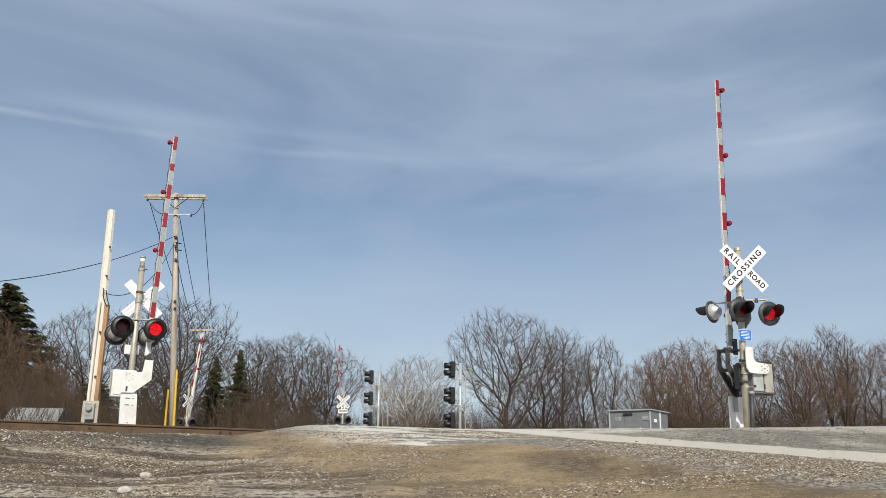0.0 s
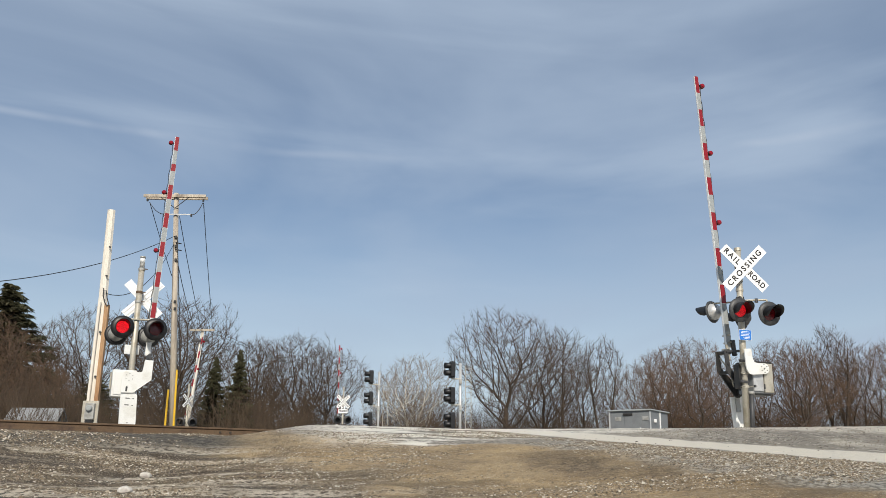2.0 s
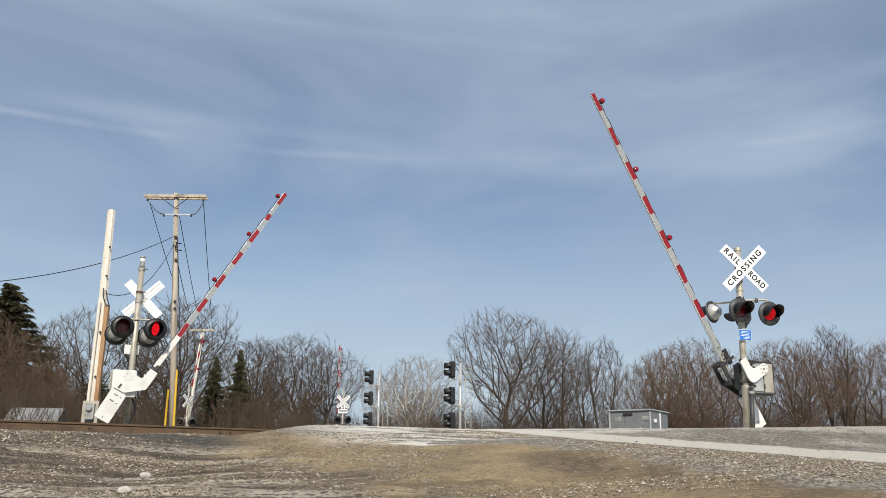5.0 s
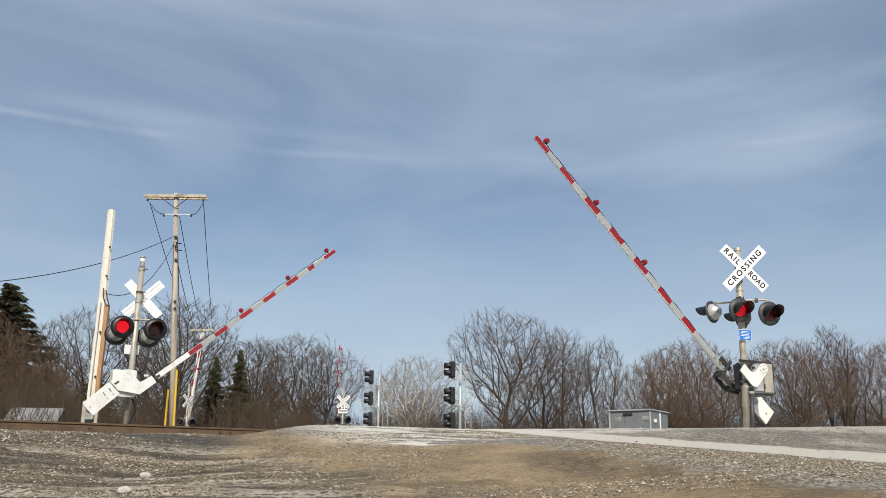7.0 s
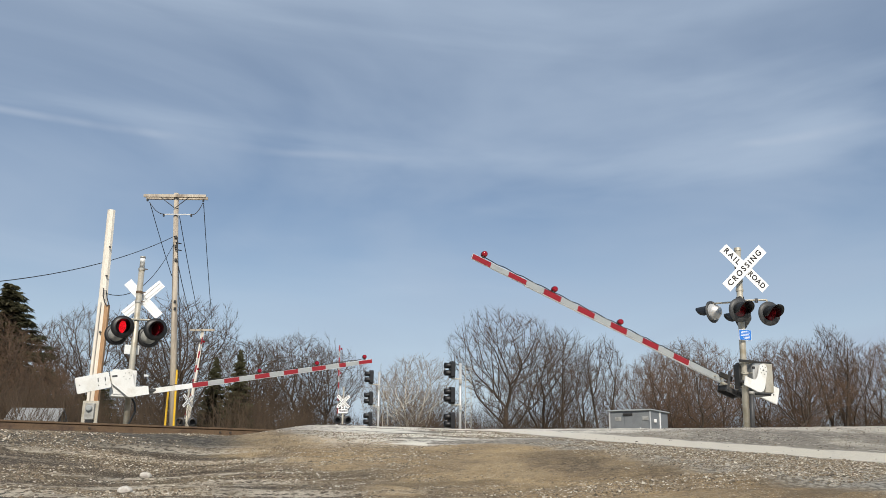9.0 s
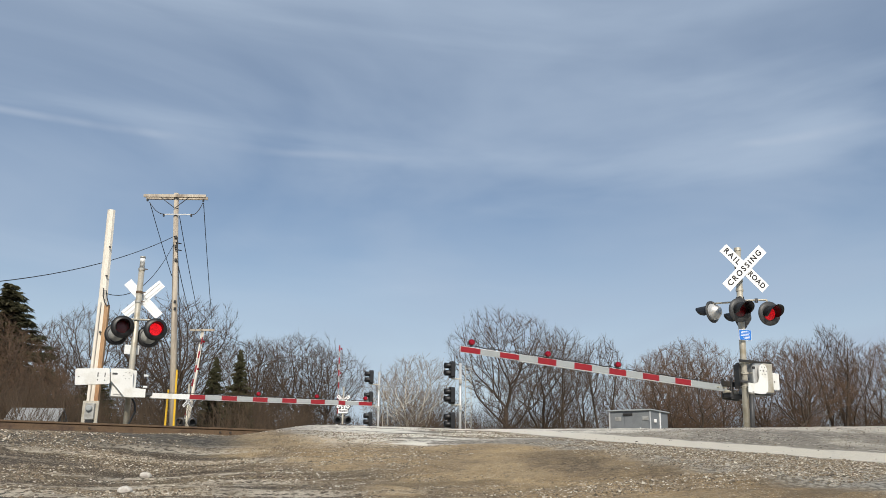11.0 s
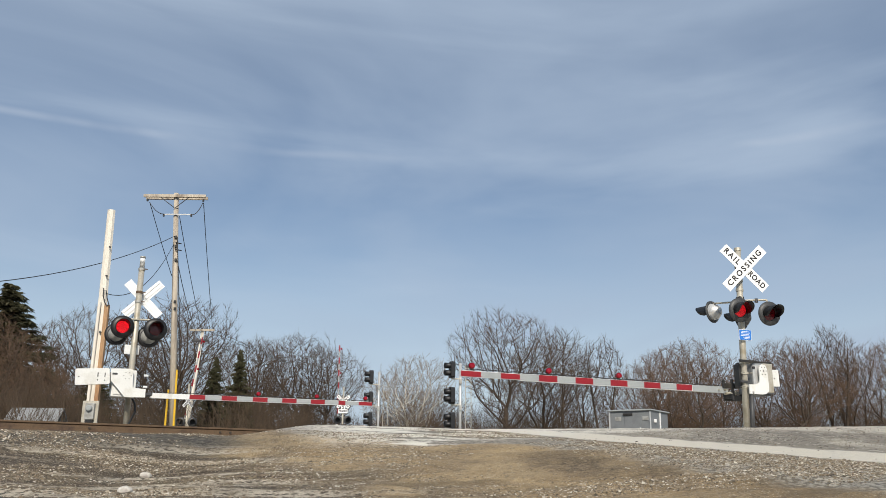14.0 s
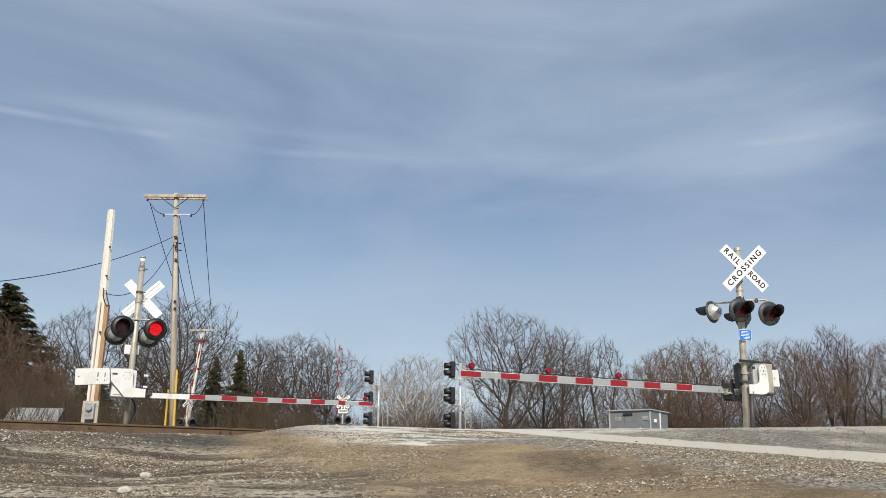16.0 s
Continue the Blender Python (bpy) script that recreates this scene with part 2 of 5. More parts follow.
def softmin(a, b, k):
    h = max(k - abs(a - b), 0.0) / k
    return min(a, b) - h * h * k * 0.25


def ground_z(x, y):
    u = math.cos(AZ) * x + math.sin(AZ) * y
    v = -math.sin(AZ) * x + math.cos(AZ) * y
    w = -math.sin(TAZ) * x + math.cos(TAZ) * y
    drop = 0.5 * step(8.2, 1.0, u) * (1 - step(9.5, 14.5, v))
    raw = 0.165 + 0.074 * v + 0.085 * max(0.0, min(u, 16.0) - 7.4) - drop
    left = step(-2.0, -3.2, x)
    raw = max(raw - 0.07 * left, 0.02)
    cap = (1.25 - 0.055 * step(0.5, 4.5, x)) * (1 - left) + 0.93 * left
    z = softmin(raw, cap, 0.12)
    far = step(21.0, 30.0, w)
    z = z * (1 - far) + 1.1 * far
    near = math.hypot(x, y)
    if near < 40:
        amp = 0.5 + 0.5 * step(7.5, 5.0, u)
        z += amp * (0.022 * noise.noise((x * 0.7, y * 0.7, 3.1)) + 0.012 * noise.noise((x * 2.1, y * 2.1, 7.7)))
        z += 0.007 * noise.noise((x * 7.0, y * 7.0, 1.3))
        # ruts and ridges left by wheels on the shoulder
        rut = 1 - abs(noise.noise((x * 0.35 + 0.2 * y, y * 2.3, 9.1))) * 2.2
        z += 0.030 * max(0.0, rut) * step(7.0, 5.5, u) * step(13.5, 11.5, v)
        z += 0.010 * noise.noise((x * 3.6, y * 4.5, 4.4)) * step(7.0, 5.0, u)
    return z


def ground_material():
    m = bpy.data.materials.new("dirt_and_worn_road")
    m.use_nodes = True
    nt = m.node_tree
    b = nt.nodes["Principled BSDF"]
    b.inputs["Roughness"].default_value = 0.95
    co = nt.nodes.new("ShaderNodeTexCoord")

    def nz(scale, detail, stretch=(1, 1, 1), turn=0.0, rough=0.55):
        mp = nt.nodes.new("ShaderNodeMapping")
        mp.inputs["Scale"].default_value = stretch
        mp.inputs["Rotation"].default_value = (0, 0, turn)
        n = nt.nodes.new("ShaderNodeTexNoise")
        n.inputs["Scale"].default_value = scale
        n.inputs["Detail"].default_value = detail
        n.inputs["Roughness"].default_value = rough
        nt.links.new(co.outputs["Object"], mp.inputs["Vector"])
        nt.links.new(mp.outputs["Vector"], n.inputs["Vector"])
        return n.outputs["Fac"]

    def rng(fac, lo, hi, a=0.0, c=1.0):
        r = nt.nodes.new("ShaderNodeMapRange")
        for k, val in (("From Min", lo), ("From Max", hi), ("To Min", a), ("To Max", c)):
            r.inputs[k].default_value = val
        r.interpolation_type = "SMOOTHSTEP"
        nt.links.new(fac, r.inputs["Value"])
        return r.outputs["Result"]

    def op(kind, a, c):
        n = nt.nodes.new("ShaderNodeMath")
        n.operation = kind
        for i, s in enumerate((a, c)):
            if isinstance(s, (int, float)):
                n.inputs[i].default_value = s
            else:
                nt.links.new(s, n.inputs[i])
        return n.outputs[0]

    def mix(fac, a, c):
        n = nt.nodes.new("ShaderNodeMix")
        n.data_type = "RGBA"
        nt.links.new(fac, n.inputs["Factor"])
        for k, s in (("A", a), ("B", c)):
            if isinstance(s, tuple):
                n.inputs[k].default_value = (*s, 1)
            else:
                nt.links.new(s, n.inputs[k])
        return n.outputs["Result"]

    # across (u) and along (v) the road
    sep = nt.nodes.new("ShaderNodeSeparateXYZ")
    mp = nt.nodes.new("ShaderNodeMapping")
    mp.inputs["Rotation"].default_value = (0, 0, -AZ)
    nt.links.new(co.outputs["Object"], mp.inputs["Vector"])
    nt.links.new(mp.outputs["Vector"], sep.inputs[0])
    u, v = sep.outputs["X"], sep.outputs["Y"]
    wob = op("MULTIPLY", op("SUBTRACT", nz(0.5, 4), 0.5), 2.4)
    uw = op("ADD", u, wob)
    speck = nz(45, 4, rough=0.7)
    fine = nz(14, 5, rough=0.65)
    patch = nz(1.1, 5)
    dirt = mix(rng(patch, 0.38, 0.66), (0.46, 0.33, 0.172), (0.29, 0.203, 0.105))
    dirt = mix(rng(speck, 0.52, 0.72), dirt, (0.50, 0.38, 0.22))
    # dark brown ballast side; the shade lying on it is part of the colour
    stony_shade = mix(rng(fine, 0.40, 0.62), (0.060, 0.047, 0.034), (0.19, 0.155, 0.115))
    left = op("ADD", rng(op("ADD", u, op("MULTIPLY", wob, 1.6)), 4.4, 2.2), 0.0)
    dirt = mix(op("MULTIPLY", left, rng(nz(0.9, 5, (1, 0.45, 1)), 0.42, 0.60)), dirt, stony_shade)
    dirt = mix(rng(op("ADD", u, wob), 3.2, 0.4), dirt, mix(rng(fine, 0.38, 0.66), (0.060, 0.046, 0.030), (0.22, 0.165, 0.105)))
    bands = nz(1.0, 6, (0.11, 2.4, 1), 0.10, 0.6)
    side = rng(op("ADD", u, op("MULTIPLY", wob, 0.6)), 3.3, 2.0)
    dirt = mix(op("MULTIPLY", side, rng(bands, 0.50, 0.42, 0.0, 0.9)), dirt, (0.060, 0.043, 0.026))
    dirt = mix(op("MULTIPLY", side, op("MULTIPLY", rng(bands, 0.515, 0.56, 0.0, 0.8), rng(fine, 0.38, 0.52))), dirt, (0.68, 0.60, 0.47))
    road = mix(rng(fine, 0.42, 0.64), (0.22, 0.193, 0.155), (0.54, 0.495, 0.415))
    road = mix(rng(patch, 0.45, 0.68), road, (0.31, 0.275, 0.225))
    worn = op("MULTIPLY", rng(nz(0.9, 6, (1.0, 0.3, 1), -AZ, 0.62), 0.44, 0.56), rng(u, 7.6, 8.8))
    road = mix(op("MULTIPLY", worn, 0.75), road, (0.62, 0.56, 0.455))
    road = mix(rng(nz(34, 3, rough=0.6), 0.56, 0.65, 0.0, 0.8), road, (0.09, 0.078, 0.06))
    dirt = mix(rng(nz(26, 4, rough=0.65), 0.56, 0.68, 0.0, 0.75), dirt, (0.11, 0.082, 0.048))
    dirt = mix(rng(nz(8, 6, (1, 0.55, 1), 0.2, 0.7), 0.53, 0.60, 0.0, 0.5), dirt, (0.13, 0.095, 0.05))
    dirt = mix(rng(nz(60, 3, rough=0.6), 0.57, 0.64, 0.0, 0.8), dirt, (0.70, 0.60, 0.45))
    road = mix(rng(nz(9, 6, (1, 0.5, 1), -AZ, 0.7), 0.53, 0.60, 0.0, 0.5), road, (0.13, 0.112, 0.088))
    dirt = mix(rng(nz(0.8, 4), 0.54, 0.66, 0.0, 0.55), dirt, (0.13, 0.095, 0.052))
    # darker brown dirt low in the middle, with pale and dark specks
    dark_dirt = op("MULTIPLY", op("MULTIPLY", rng(uw, 3.7, 4.9), op("MULTIPLY", rng(op("ADD", v, wob), 9.2, 7.6), rng(v, 4.4, 5.6, 0.35, 1.0))), rng(nz(1.7, 6, (1, 0.5, 1), 0.1, 0.65), 0.38, 0.58, 0.1, 0.85))
    dirt = mix(dark_dirt, dirt, mix(rng(fine, 0.42, 0.62), (0.105, 0.072, 0.038), (0.23, 0.165, 0.092)))
    dirt = mix(op("MULTIPLY", dark_dirt, rng(nz(48, 3, rough=0.65), 0.54, 0.62, 0.0, 0.75)), dirt, (0.44, 0.34, 0.215))
    dirt = mix(op("MULTIPLY", dark_dirt, rng(nz(31, 4, rough=0.7), 0.47, 0.40, 0.0, 0.8)), dirt, (0.045, 0.032, 0.018))
    bed = op("MULTIPLY", rng(u, 3.6, 2.0), rng(op("ADD", v, op("MULTIPLY", wob, 0.6)), 11.3, 12.1))
    dirt = mix(op("MULTIPLY", bed, 0.85), dirt, mix(rng(fine, 0.42, 0.6), (0.042, 0.038, 0.031), (0.13, 0.118, 0.095)))
    bank = op("MULTIPLY", rng(u, 7.5, 7.2), rng(v, 10.6, 9.4))
    # grey gravel; the dark end paints in the shadows between stones
    stones = mix(rng(nz(20, 5, rough=0.75), 0.42, 0.58), (0.13, 0.117, 0.094), (0.52, 0.48, 0.40))
    road = mix(op("MULTIPLY", bank, 0.85), road, stones)
    crest = op("MULTIPLY", rng(op("ADD", u, op("MULTIPLY", wob, 0.35)), 9.7, 10.5), rng(nz(1.2, 6, (1.2, 0.25, 1), -AZ, 0.65), 0.38, 0.54))
    road = mix(op("MULTIPLY", crest, 0.75), road, (0.70, 0.645, 0.54))
    grey = op("MULTIPLY", op("MULTIPLY", rng(u, 7.9, 8.3), rng(u, 9.8, 9.2)), rng(nz(1.5, 6, (2.2, 0.3, 1), -AZ, 0.65), 0.44, 0.56))
    road = mix(op("MULTIPLY", grey, 0.45), road, (0.20, 0.18, 0.148))
    base = mix(rng(op("ADD", op("ADD", op("ADD", u, op("MULTIPLY", wob, 0.4)), op("MULTIPLY", rng(v, 8.5, 6.0), 0.5)), op("MULTIPLY", rng(v, 9.0, 13.0), 2.4)), 5.7, 6.2), dirt, road)
    # pale dust along the wheel track and at the worn edge
    line = op("SUBTRACT", 1.0, rng(op("ABSOLUTE", op("SUBTRACT", op("ADD", u, op("MULTIPLY", wob, 0.14)), 7.5), 0.0), 0.30, 0.42))
    line = op("MULTIPLY", line, rng(nz(3.0, 4), 0.18, 0.36))
    base = mix(op("MULTIPLY", line, 0.92), base, (0.80, 0.74, 0.62))
    dust = op("MULTIPLY", rng(nz(1.3, 7, (0.35, 1.6, 1), -AZ, 0.66), 0.38, 0.47), op("MULTIPLY", rng(op("ADD", v, wob), 10.4, 11.6), rng(u, 3.2, 4.6)))
    base = mix(op("MULTIPLY", op("MULTIPLY", dust, rng(fine, 0.36, 0.5)), 0.95), base, (0.80, 0.75, 0.65))
    # dusty ridges: sunlit crests and shaded hollows are put into the colour
    ridge_shade = nz(2.6, 7, (0.4, 1.7, 1), 0.5, 0.6)
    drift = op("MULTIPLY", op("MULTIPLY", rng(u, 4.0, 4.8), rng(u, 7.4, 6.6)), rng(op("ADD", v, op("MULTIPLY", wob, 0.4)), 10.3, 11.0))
    base = mix(op("MULTIPLY", drift, rng(ridge_shade, 0.50, 0.54, 0.0, 0.95)), base, (0.84, 0.80, 0.70))
    base = mix(op("MULTIPLY", drift, rng(ridge_shade, 0.46, 0.42, 0.0, 0.75)), base, (0.15, 0.128, 0.10))
    far = rng(v, 24.0, 30.0)
    base = mix(far, base, (0.13, 0.11, 0.065))
    nt.links.new(base, b.inputs["Base Color"])
    bp = nt.nodes.new("ShaderNodeBump")
    bp.inputs["Strength"].default_value = 1.0
    bp.inputs["Distance"].default_value = 0.07
    nt.links.new(op("ADD", fine, op("MULTIPLY", speck, 0.5)), bp.inputs["Height"])
    nt.links.new(bp.outputs["Normal"], b.inputs["Normal"])
    return m


def axis_steps(lo, hi, fine_lo, fine_hi, fine_step):
    xs = list(np.arange(fine_lo, fine_hi + 1e-6, fine_step))
    s, x = fine_step, fine_hi
    while x < hi:
        s *= 1.35
        x = min(hi, x + s)
        xs.append(x)
    s, x = fine_step, fine_lo
    while x > lo:
        s *= 1.35
        x = max(lo, x - s)
        xs.insert(0, x)
    return xs


def ground():
    xs = axis_steps(-3000, 3000, -12, 14, 0.065)
    ys = axis_steps(-3000, 3000, 6.0, 19, 0.06)
    vs = [(x, y, ground_z(x, y)) for y in ys for x in xs]
    n = len(xs)
    fs = [(j * n + i, j * n + i + 1, (j + 1) * n + i + 1, (j + 1) * n + i) for j in range(len(ys) - 1) for i in range(n - 1)]
    me = bpy.data.meshes.new("ground")
    me.from_pydata(vs, [], fs)
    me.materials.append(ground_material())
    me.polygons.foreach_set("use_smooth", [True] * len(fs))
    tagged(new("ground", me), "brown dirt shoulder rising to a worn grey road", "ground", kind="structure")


ground()

# ---------------------------------------------------------------- track
TRACK = pose(-0.75, 19.6, 1.22, 0, 0, 32.0)      # x along the rails, y across, z at the rail heads


def rail(y, x0, x1):
    bm = plate([(-0.07, -0.17), (0.07, -0.17), (0.07, -0.155), (0.012, -0.13), (0.012, -0.045), (0.036, -0.03), (0.036, -0.003), (0.03, 0.0),
                (-0.03, 0.0), (-0.036, -0.003), (-0.036, -0.03), (-0.012, -0.045), (-0.012, -0.13), (-0.07, -0.155)], x0, x1)
    bmesh.ops.transform(bm, matrix=Matrix(((0, 1, 0, 0), (1, 0, 0, 0), (0, 0, 1, 0), (0, 0, 0, 1))), verts=bm.verts)
    ob = part("rail", bm, RUST, None, m=TRACK @ pose(0, y, 0))
    tagged(ob, "rusty brown steel rail on pale ballast", "rail", "rails of the track")
    return ob


def track():
    ri = rail(-0.72, -60, 45)
    rail(0.72, -60, 45)
    for x in (-4.55, -4.35, -9.0, -8.82, -8.64, -6.9):
        b = tube((x, -0.012, -0.088), (x, -0.05, -0.088), 0.02, 0.02, 8)
        part("bolt", b, TIE, ri)
    i = 0
    for x in np.arange(-40, -3.4, 0.55):
        bm = box((0.23, 2.6, 0.17), bevel=0.01)
        t = part("railway_tie", bm, TIE, None, m=TRACK @ pose(float(x), 0, -0.262))
        tagged(t, "dark creosoted timber tie under the rails", "railway tie", "ties of the track")


track()


def stones_mesh(name, count, rule, material, label, category, simple=False):
    """Many small angular stones, each sunk a little into the ground."""
    rnd = random.Random(name)
    bm = bmesh.new()
    bmesh.ops.create_icosphere(bm, subdivisions=1, radius=1.0)
    base = [v.co.copy() for v in bm.verts]
    faces = [[v.index for v in f.verts] for f in bm.faces]
    bm.free()
    if simple:
        base = [Vector(c) for c in ((1, 0, 0), (0, 1, 0), (-1, 0, 0), (0, -1, 0), (0, 0, 1), (0, 0, -1))]
        faces = [(0, 1, 4), (1, 2, 4), (2, 3, 4), (3, 0, 4), (1, 0, 5), (2, 1, 5), (3, 2, 5), (0, 3, 5)]
    vs, fs = [], []
    while len(vs) < count * len(base):
        r = rule(rnd)
        if not r:
            continue
        x, y, s = r
        z = ground_z(x, y) + s * 0.12
        rot = Euler((rnd.uniform(0, 6), rnd.uniform(0, 6), rnd.uniform(0, 6))).to_matrix()
        sc = Vector((s * rnd.uniform(0.7, 1.3), s * rnd.uniform(0.6, 1.1), s * rnd.uniform(0.45, 0.8)))
        o = len(vs)
        for c in base:
            p = rot @ (c * rnd.uniform(0.75, 1.15))
            vs.append((x + p.x * sc.x, y + p.y * sc.y, z + p.z * sc.z))
        fs += [[o + i for i in f] for f in faces]
    me = bpy.data.meshes.new(name)
    me.from_pydata(vs, [], fs)
    me.materials.append(material)
    return tagged(new(name, me), label, category, kind="stuff")


def ballast_rule(rnd):
    a, c = rnd.uniform(-14, -2.6), rnd.uniform(-3.2, 0.4)
    p = TRACK @ Vector((a, c, 0))
    if rnd.random() < step(-1.6, -3.2, c) * 0.7:
        return None
    return p.x, p.y, rnd.uniform(0.018, 0.042) * (1.35 if c > -1.9 else 0.9)


def gravel_rule(rnd):
    y = 6.5 + 8.0 * rnd.random()
    x = rnd.uniform(-0.56, 0.56) * y
    u = math.cos(AZ) * x + math.sin(AZ) * y
    v = -math.sin(AZ) * x + math.cos(AZ) * y
    patchy = noise.noise((x * 0.5, y * 1.2, 5.0)) + 0.6 * noise.noise((x * 1.6, y * 3.0, 2.0))
    lip = u + 0.5 * step(8.5, 6.0, v)
    want = 0.10 + 1.8 * patchy + (0.24 if u < 2.6 else -0.04) + (0.10 if 5.0 < u < 6.2 else 0.0)
    if 5.9 < lip and u < 7.1:
        want += 0.7
    if v < 5.8 and u > 4.0:
        want += 0.35
    if u > 7.1 or v > 13.2:
        want = 0.07 if v < 11.0 else 0.02
    if 7.1 < u < 7.95 and rnd.random() < 0.93:
        return None
    if rnd.random() > want:
        return None
    s = 0.005 + 0.013 * rnd.random() ** 2.6
    if rnd.random() < 0.012:
        s *= 1.9
    if u > 2.6:
        s *= 0.78
    return x, y, s


stones_mesh("ballast", 11000, ballast_rule, BALLAST, "pale grey and white crushed track ballast", "ballast")
stones_mesh("gravel", 82000, gravel_rule, GRAVEL, "loose pale gravel strewn over the dirt shoulder", "gravel", True)


def boulder(x, y, s, label):
    bm = bmesh.new()
    bmesh.ops.create_icosphere(bm, subdivisions=3, radius=1.0)
    for v in bm.verts:
        n = v.co.normalized()
        k = 1 + 0.25 * noise.noise(n * 1.3 + Vector((x, y, 0))) + 0.08 * noise.noise(n * 4)
        v.co = Vector((n.x * k * s, n.y * k * s * 0.8, n.z * k * s * 0.62))
    ob = part("stone", bm, STONE, None, m=pose(x, y, ground_z(x, y) + s * 0.3))
    tagged(ob, label, "stone", "larger stones on the shoulder")


boulder(-3.05, 9.1, 0.058, "pale limestone lump lying on the dirt shoulder")
boulder(-2.62, 7.35, 0.06, "flat grey stone half sunk in the shoulder")


# ---------------------------------------------------------------- crossing signals
def lettering(text, height, width, parent, at, turn, name="lettering", bold=0.045, space=1.0):
    cu = bpy.data.curves.new("lettering", "FONT")
    cu.body, cu.size, cu.align_x, cu.align_y, cu.extrude = text, height, "CENTER", "CENTER", 0.002
    cu.resolution_u = 3
    cu.offset = height * bold
    cu.space_character = space
    tmp = bpy.data.objects.new("lettering", cu)
    me = bpy.data.meshes.new_from_object(tmp)
    bpy.data.objects.remove(tmp)
    bpy.data.curves.remove(cu)
    xs = [v.co.x for v in me.vertices]
    k = width / (max(xs) - min(xs))
    for v in me.vertices:
        v.co = Vector((v.co.x * k, v.co.y, v.co.z))
    me.materials.append(LETTER)
    ob = new(name, me)
    ob.parent = parent
    ob.matrix_basis = Matrix.Translation(at) @ turn
    return ob


UPRIGHT = Matrix(((-1, 0, 0, 0), (0, 0, 1, 0), (0, 1, 0, 0), (0, 0, 0, 1)))   # text on a face that looks along +y


def crossbuck(sig, inv, m, lettered=True, size=1.22):
    """Two crossed blades whose front looks along +y of m."""
    k = size / 1.22
    blades = []
    for i, a in enumerate((-45, 45)):
        bm = box((size, 0.012, 0.229 * k), bevel=0.003)
        ob = part("crossbuck_blade", bm, SIGNWHITE, sig, "white board of the crossbuck", m=inv @ m @ pose(0, 0.018 * i, 0) @ pose(0, 0, 0, 0, a, 0))
        blades.append(ob)
        if not lettered:
            for z in (-0.05, 0.05):
                part("stiffening_rib", box((size * 0.96, 0.02, 0.02), (0, -0.014, z * k)), SIGNBACK, ob)
    if lettered:
        f = 0.0085
        lettering("RAIL", 0.165 * k, 0.41 * k, blades[0], (0.35 * k, f, 0), UPRIGHT, bold=0.024, space=1.35)
        lettering("ROAD", 0.165 * k, 0.43 * k, blades[0], (-0.35 * k, f, 0), UPRIGHT, bold=0.024, space=1.1)
        lettering("CROSSING", 0.165 * k, 1.04 * k, blades[1], (0, f, 0), UPRIGHT, bold=0.024, space=1.35)
    return blades


def flasher(sig, inv, p, d, rdisc, rlens, lit=True, shell=None, face=None, glow=LIT):
    """One flashing light that looks along d: backing disc, domed housing, hood, and a turning lens plate."""
    m = facing(p, d)
    disc = part("flashing_light", lathe([(rlens, 0.0), (rdisc, 0.0), (rdisc, -0.018), (rlens + 0.03, -0.02), (rlens, -0.012), (rlens, 0.0)], 40), face or DISC, sig, "charcoal round backing disc", m=inv @ m, smooth=True)
    part("housing", lathe([(rlens + 0.035, -0.02), (rlens + 0.03, -0.10), (rlens * 0.7, -0.19), (rlens * 0.3, -0.225), (0, -0.23)], 28), shell or (SIGNBACK if not lit else GALV), disc, "domed metal housing", smooth=True)
    part("lamp_bowl", lathe([(rlens, -0.012), (rlens, -0.08), (rlens * 0.8, -0.16), (0, -0.17)], 28), BLACK, disc, smooth=True)
    bm = bmesh.new()
    n, L = 22, 0.36
    a0, a1 = radians(-28), radians(208)
    rings = []
    for y, s in ((0.0, 1.0), (L * 0.55, 1.0), (L, 1.0)):
        row = []
        for i in range(n + 1):
            t = i / n
            a = a0 + (a1 - a0) * t
            yy = y * (0.35 + 0.65 * math.sin(math.pi * t) ** 0.6)
            row.append([(r * math.cos(a), yy, r * math.sin(a)) for r in (rlens + 0.012, rlens + 0.006)])
        rings.append(row)
    V = [[[bm.verts.new(c) for c in pr] for pr in row] for row in rings]
    for j in range(2):
        for i in range(n):
            for k in (0, 1):
                bm.faces.new((V[j][i][k], V[j][i + 1][k], V[j + 1][i + 1][k], V[j + 1][i][k]))
    for i in range(n):
        bm.faces.new((V[2][i][0], V[2][i + 1][0], V[2][i + 1][1], V[2][i][1]))
    part("hood", bm, BLACK, disc, "black tunnel hood", smooth=True)
    lens = None
    if lit:
        lens = part("lens_plate", lathe([(0, 0.008), (rlens * 0.5, 0.007), (rlens * 0.96, 0.001)], 28), glow, disc, "red lens plate with one glowing face", m=pose(0, -0.015, 0))
        bk = lathe([(0, -0.008), (rlens * 0.5, -0.007), (rlens * 0.96, -0.001)], 28)
        part_back = mesh_of(bk, "lens_back", DARKLENS)
        b2 = bmesh.new()
        b2.from_mesh(lens.data)
        k = len(b2.faces)
        b2.from_mesh(part_back)
        b2.faces.ensure_lookup_table()
        for f in b2.faces[k:]:
            f.material_index = 1
        b2.to_mesh(lens.data)
        b2.free()
        lens.data.materials.append(DARKLENS)
    return lens


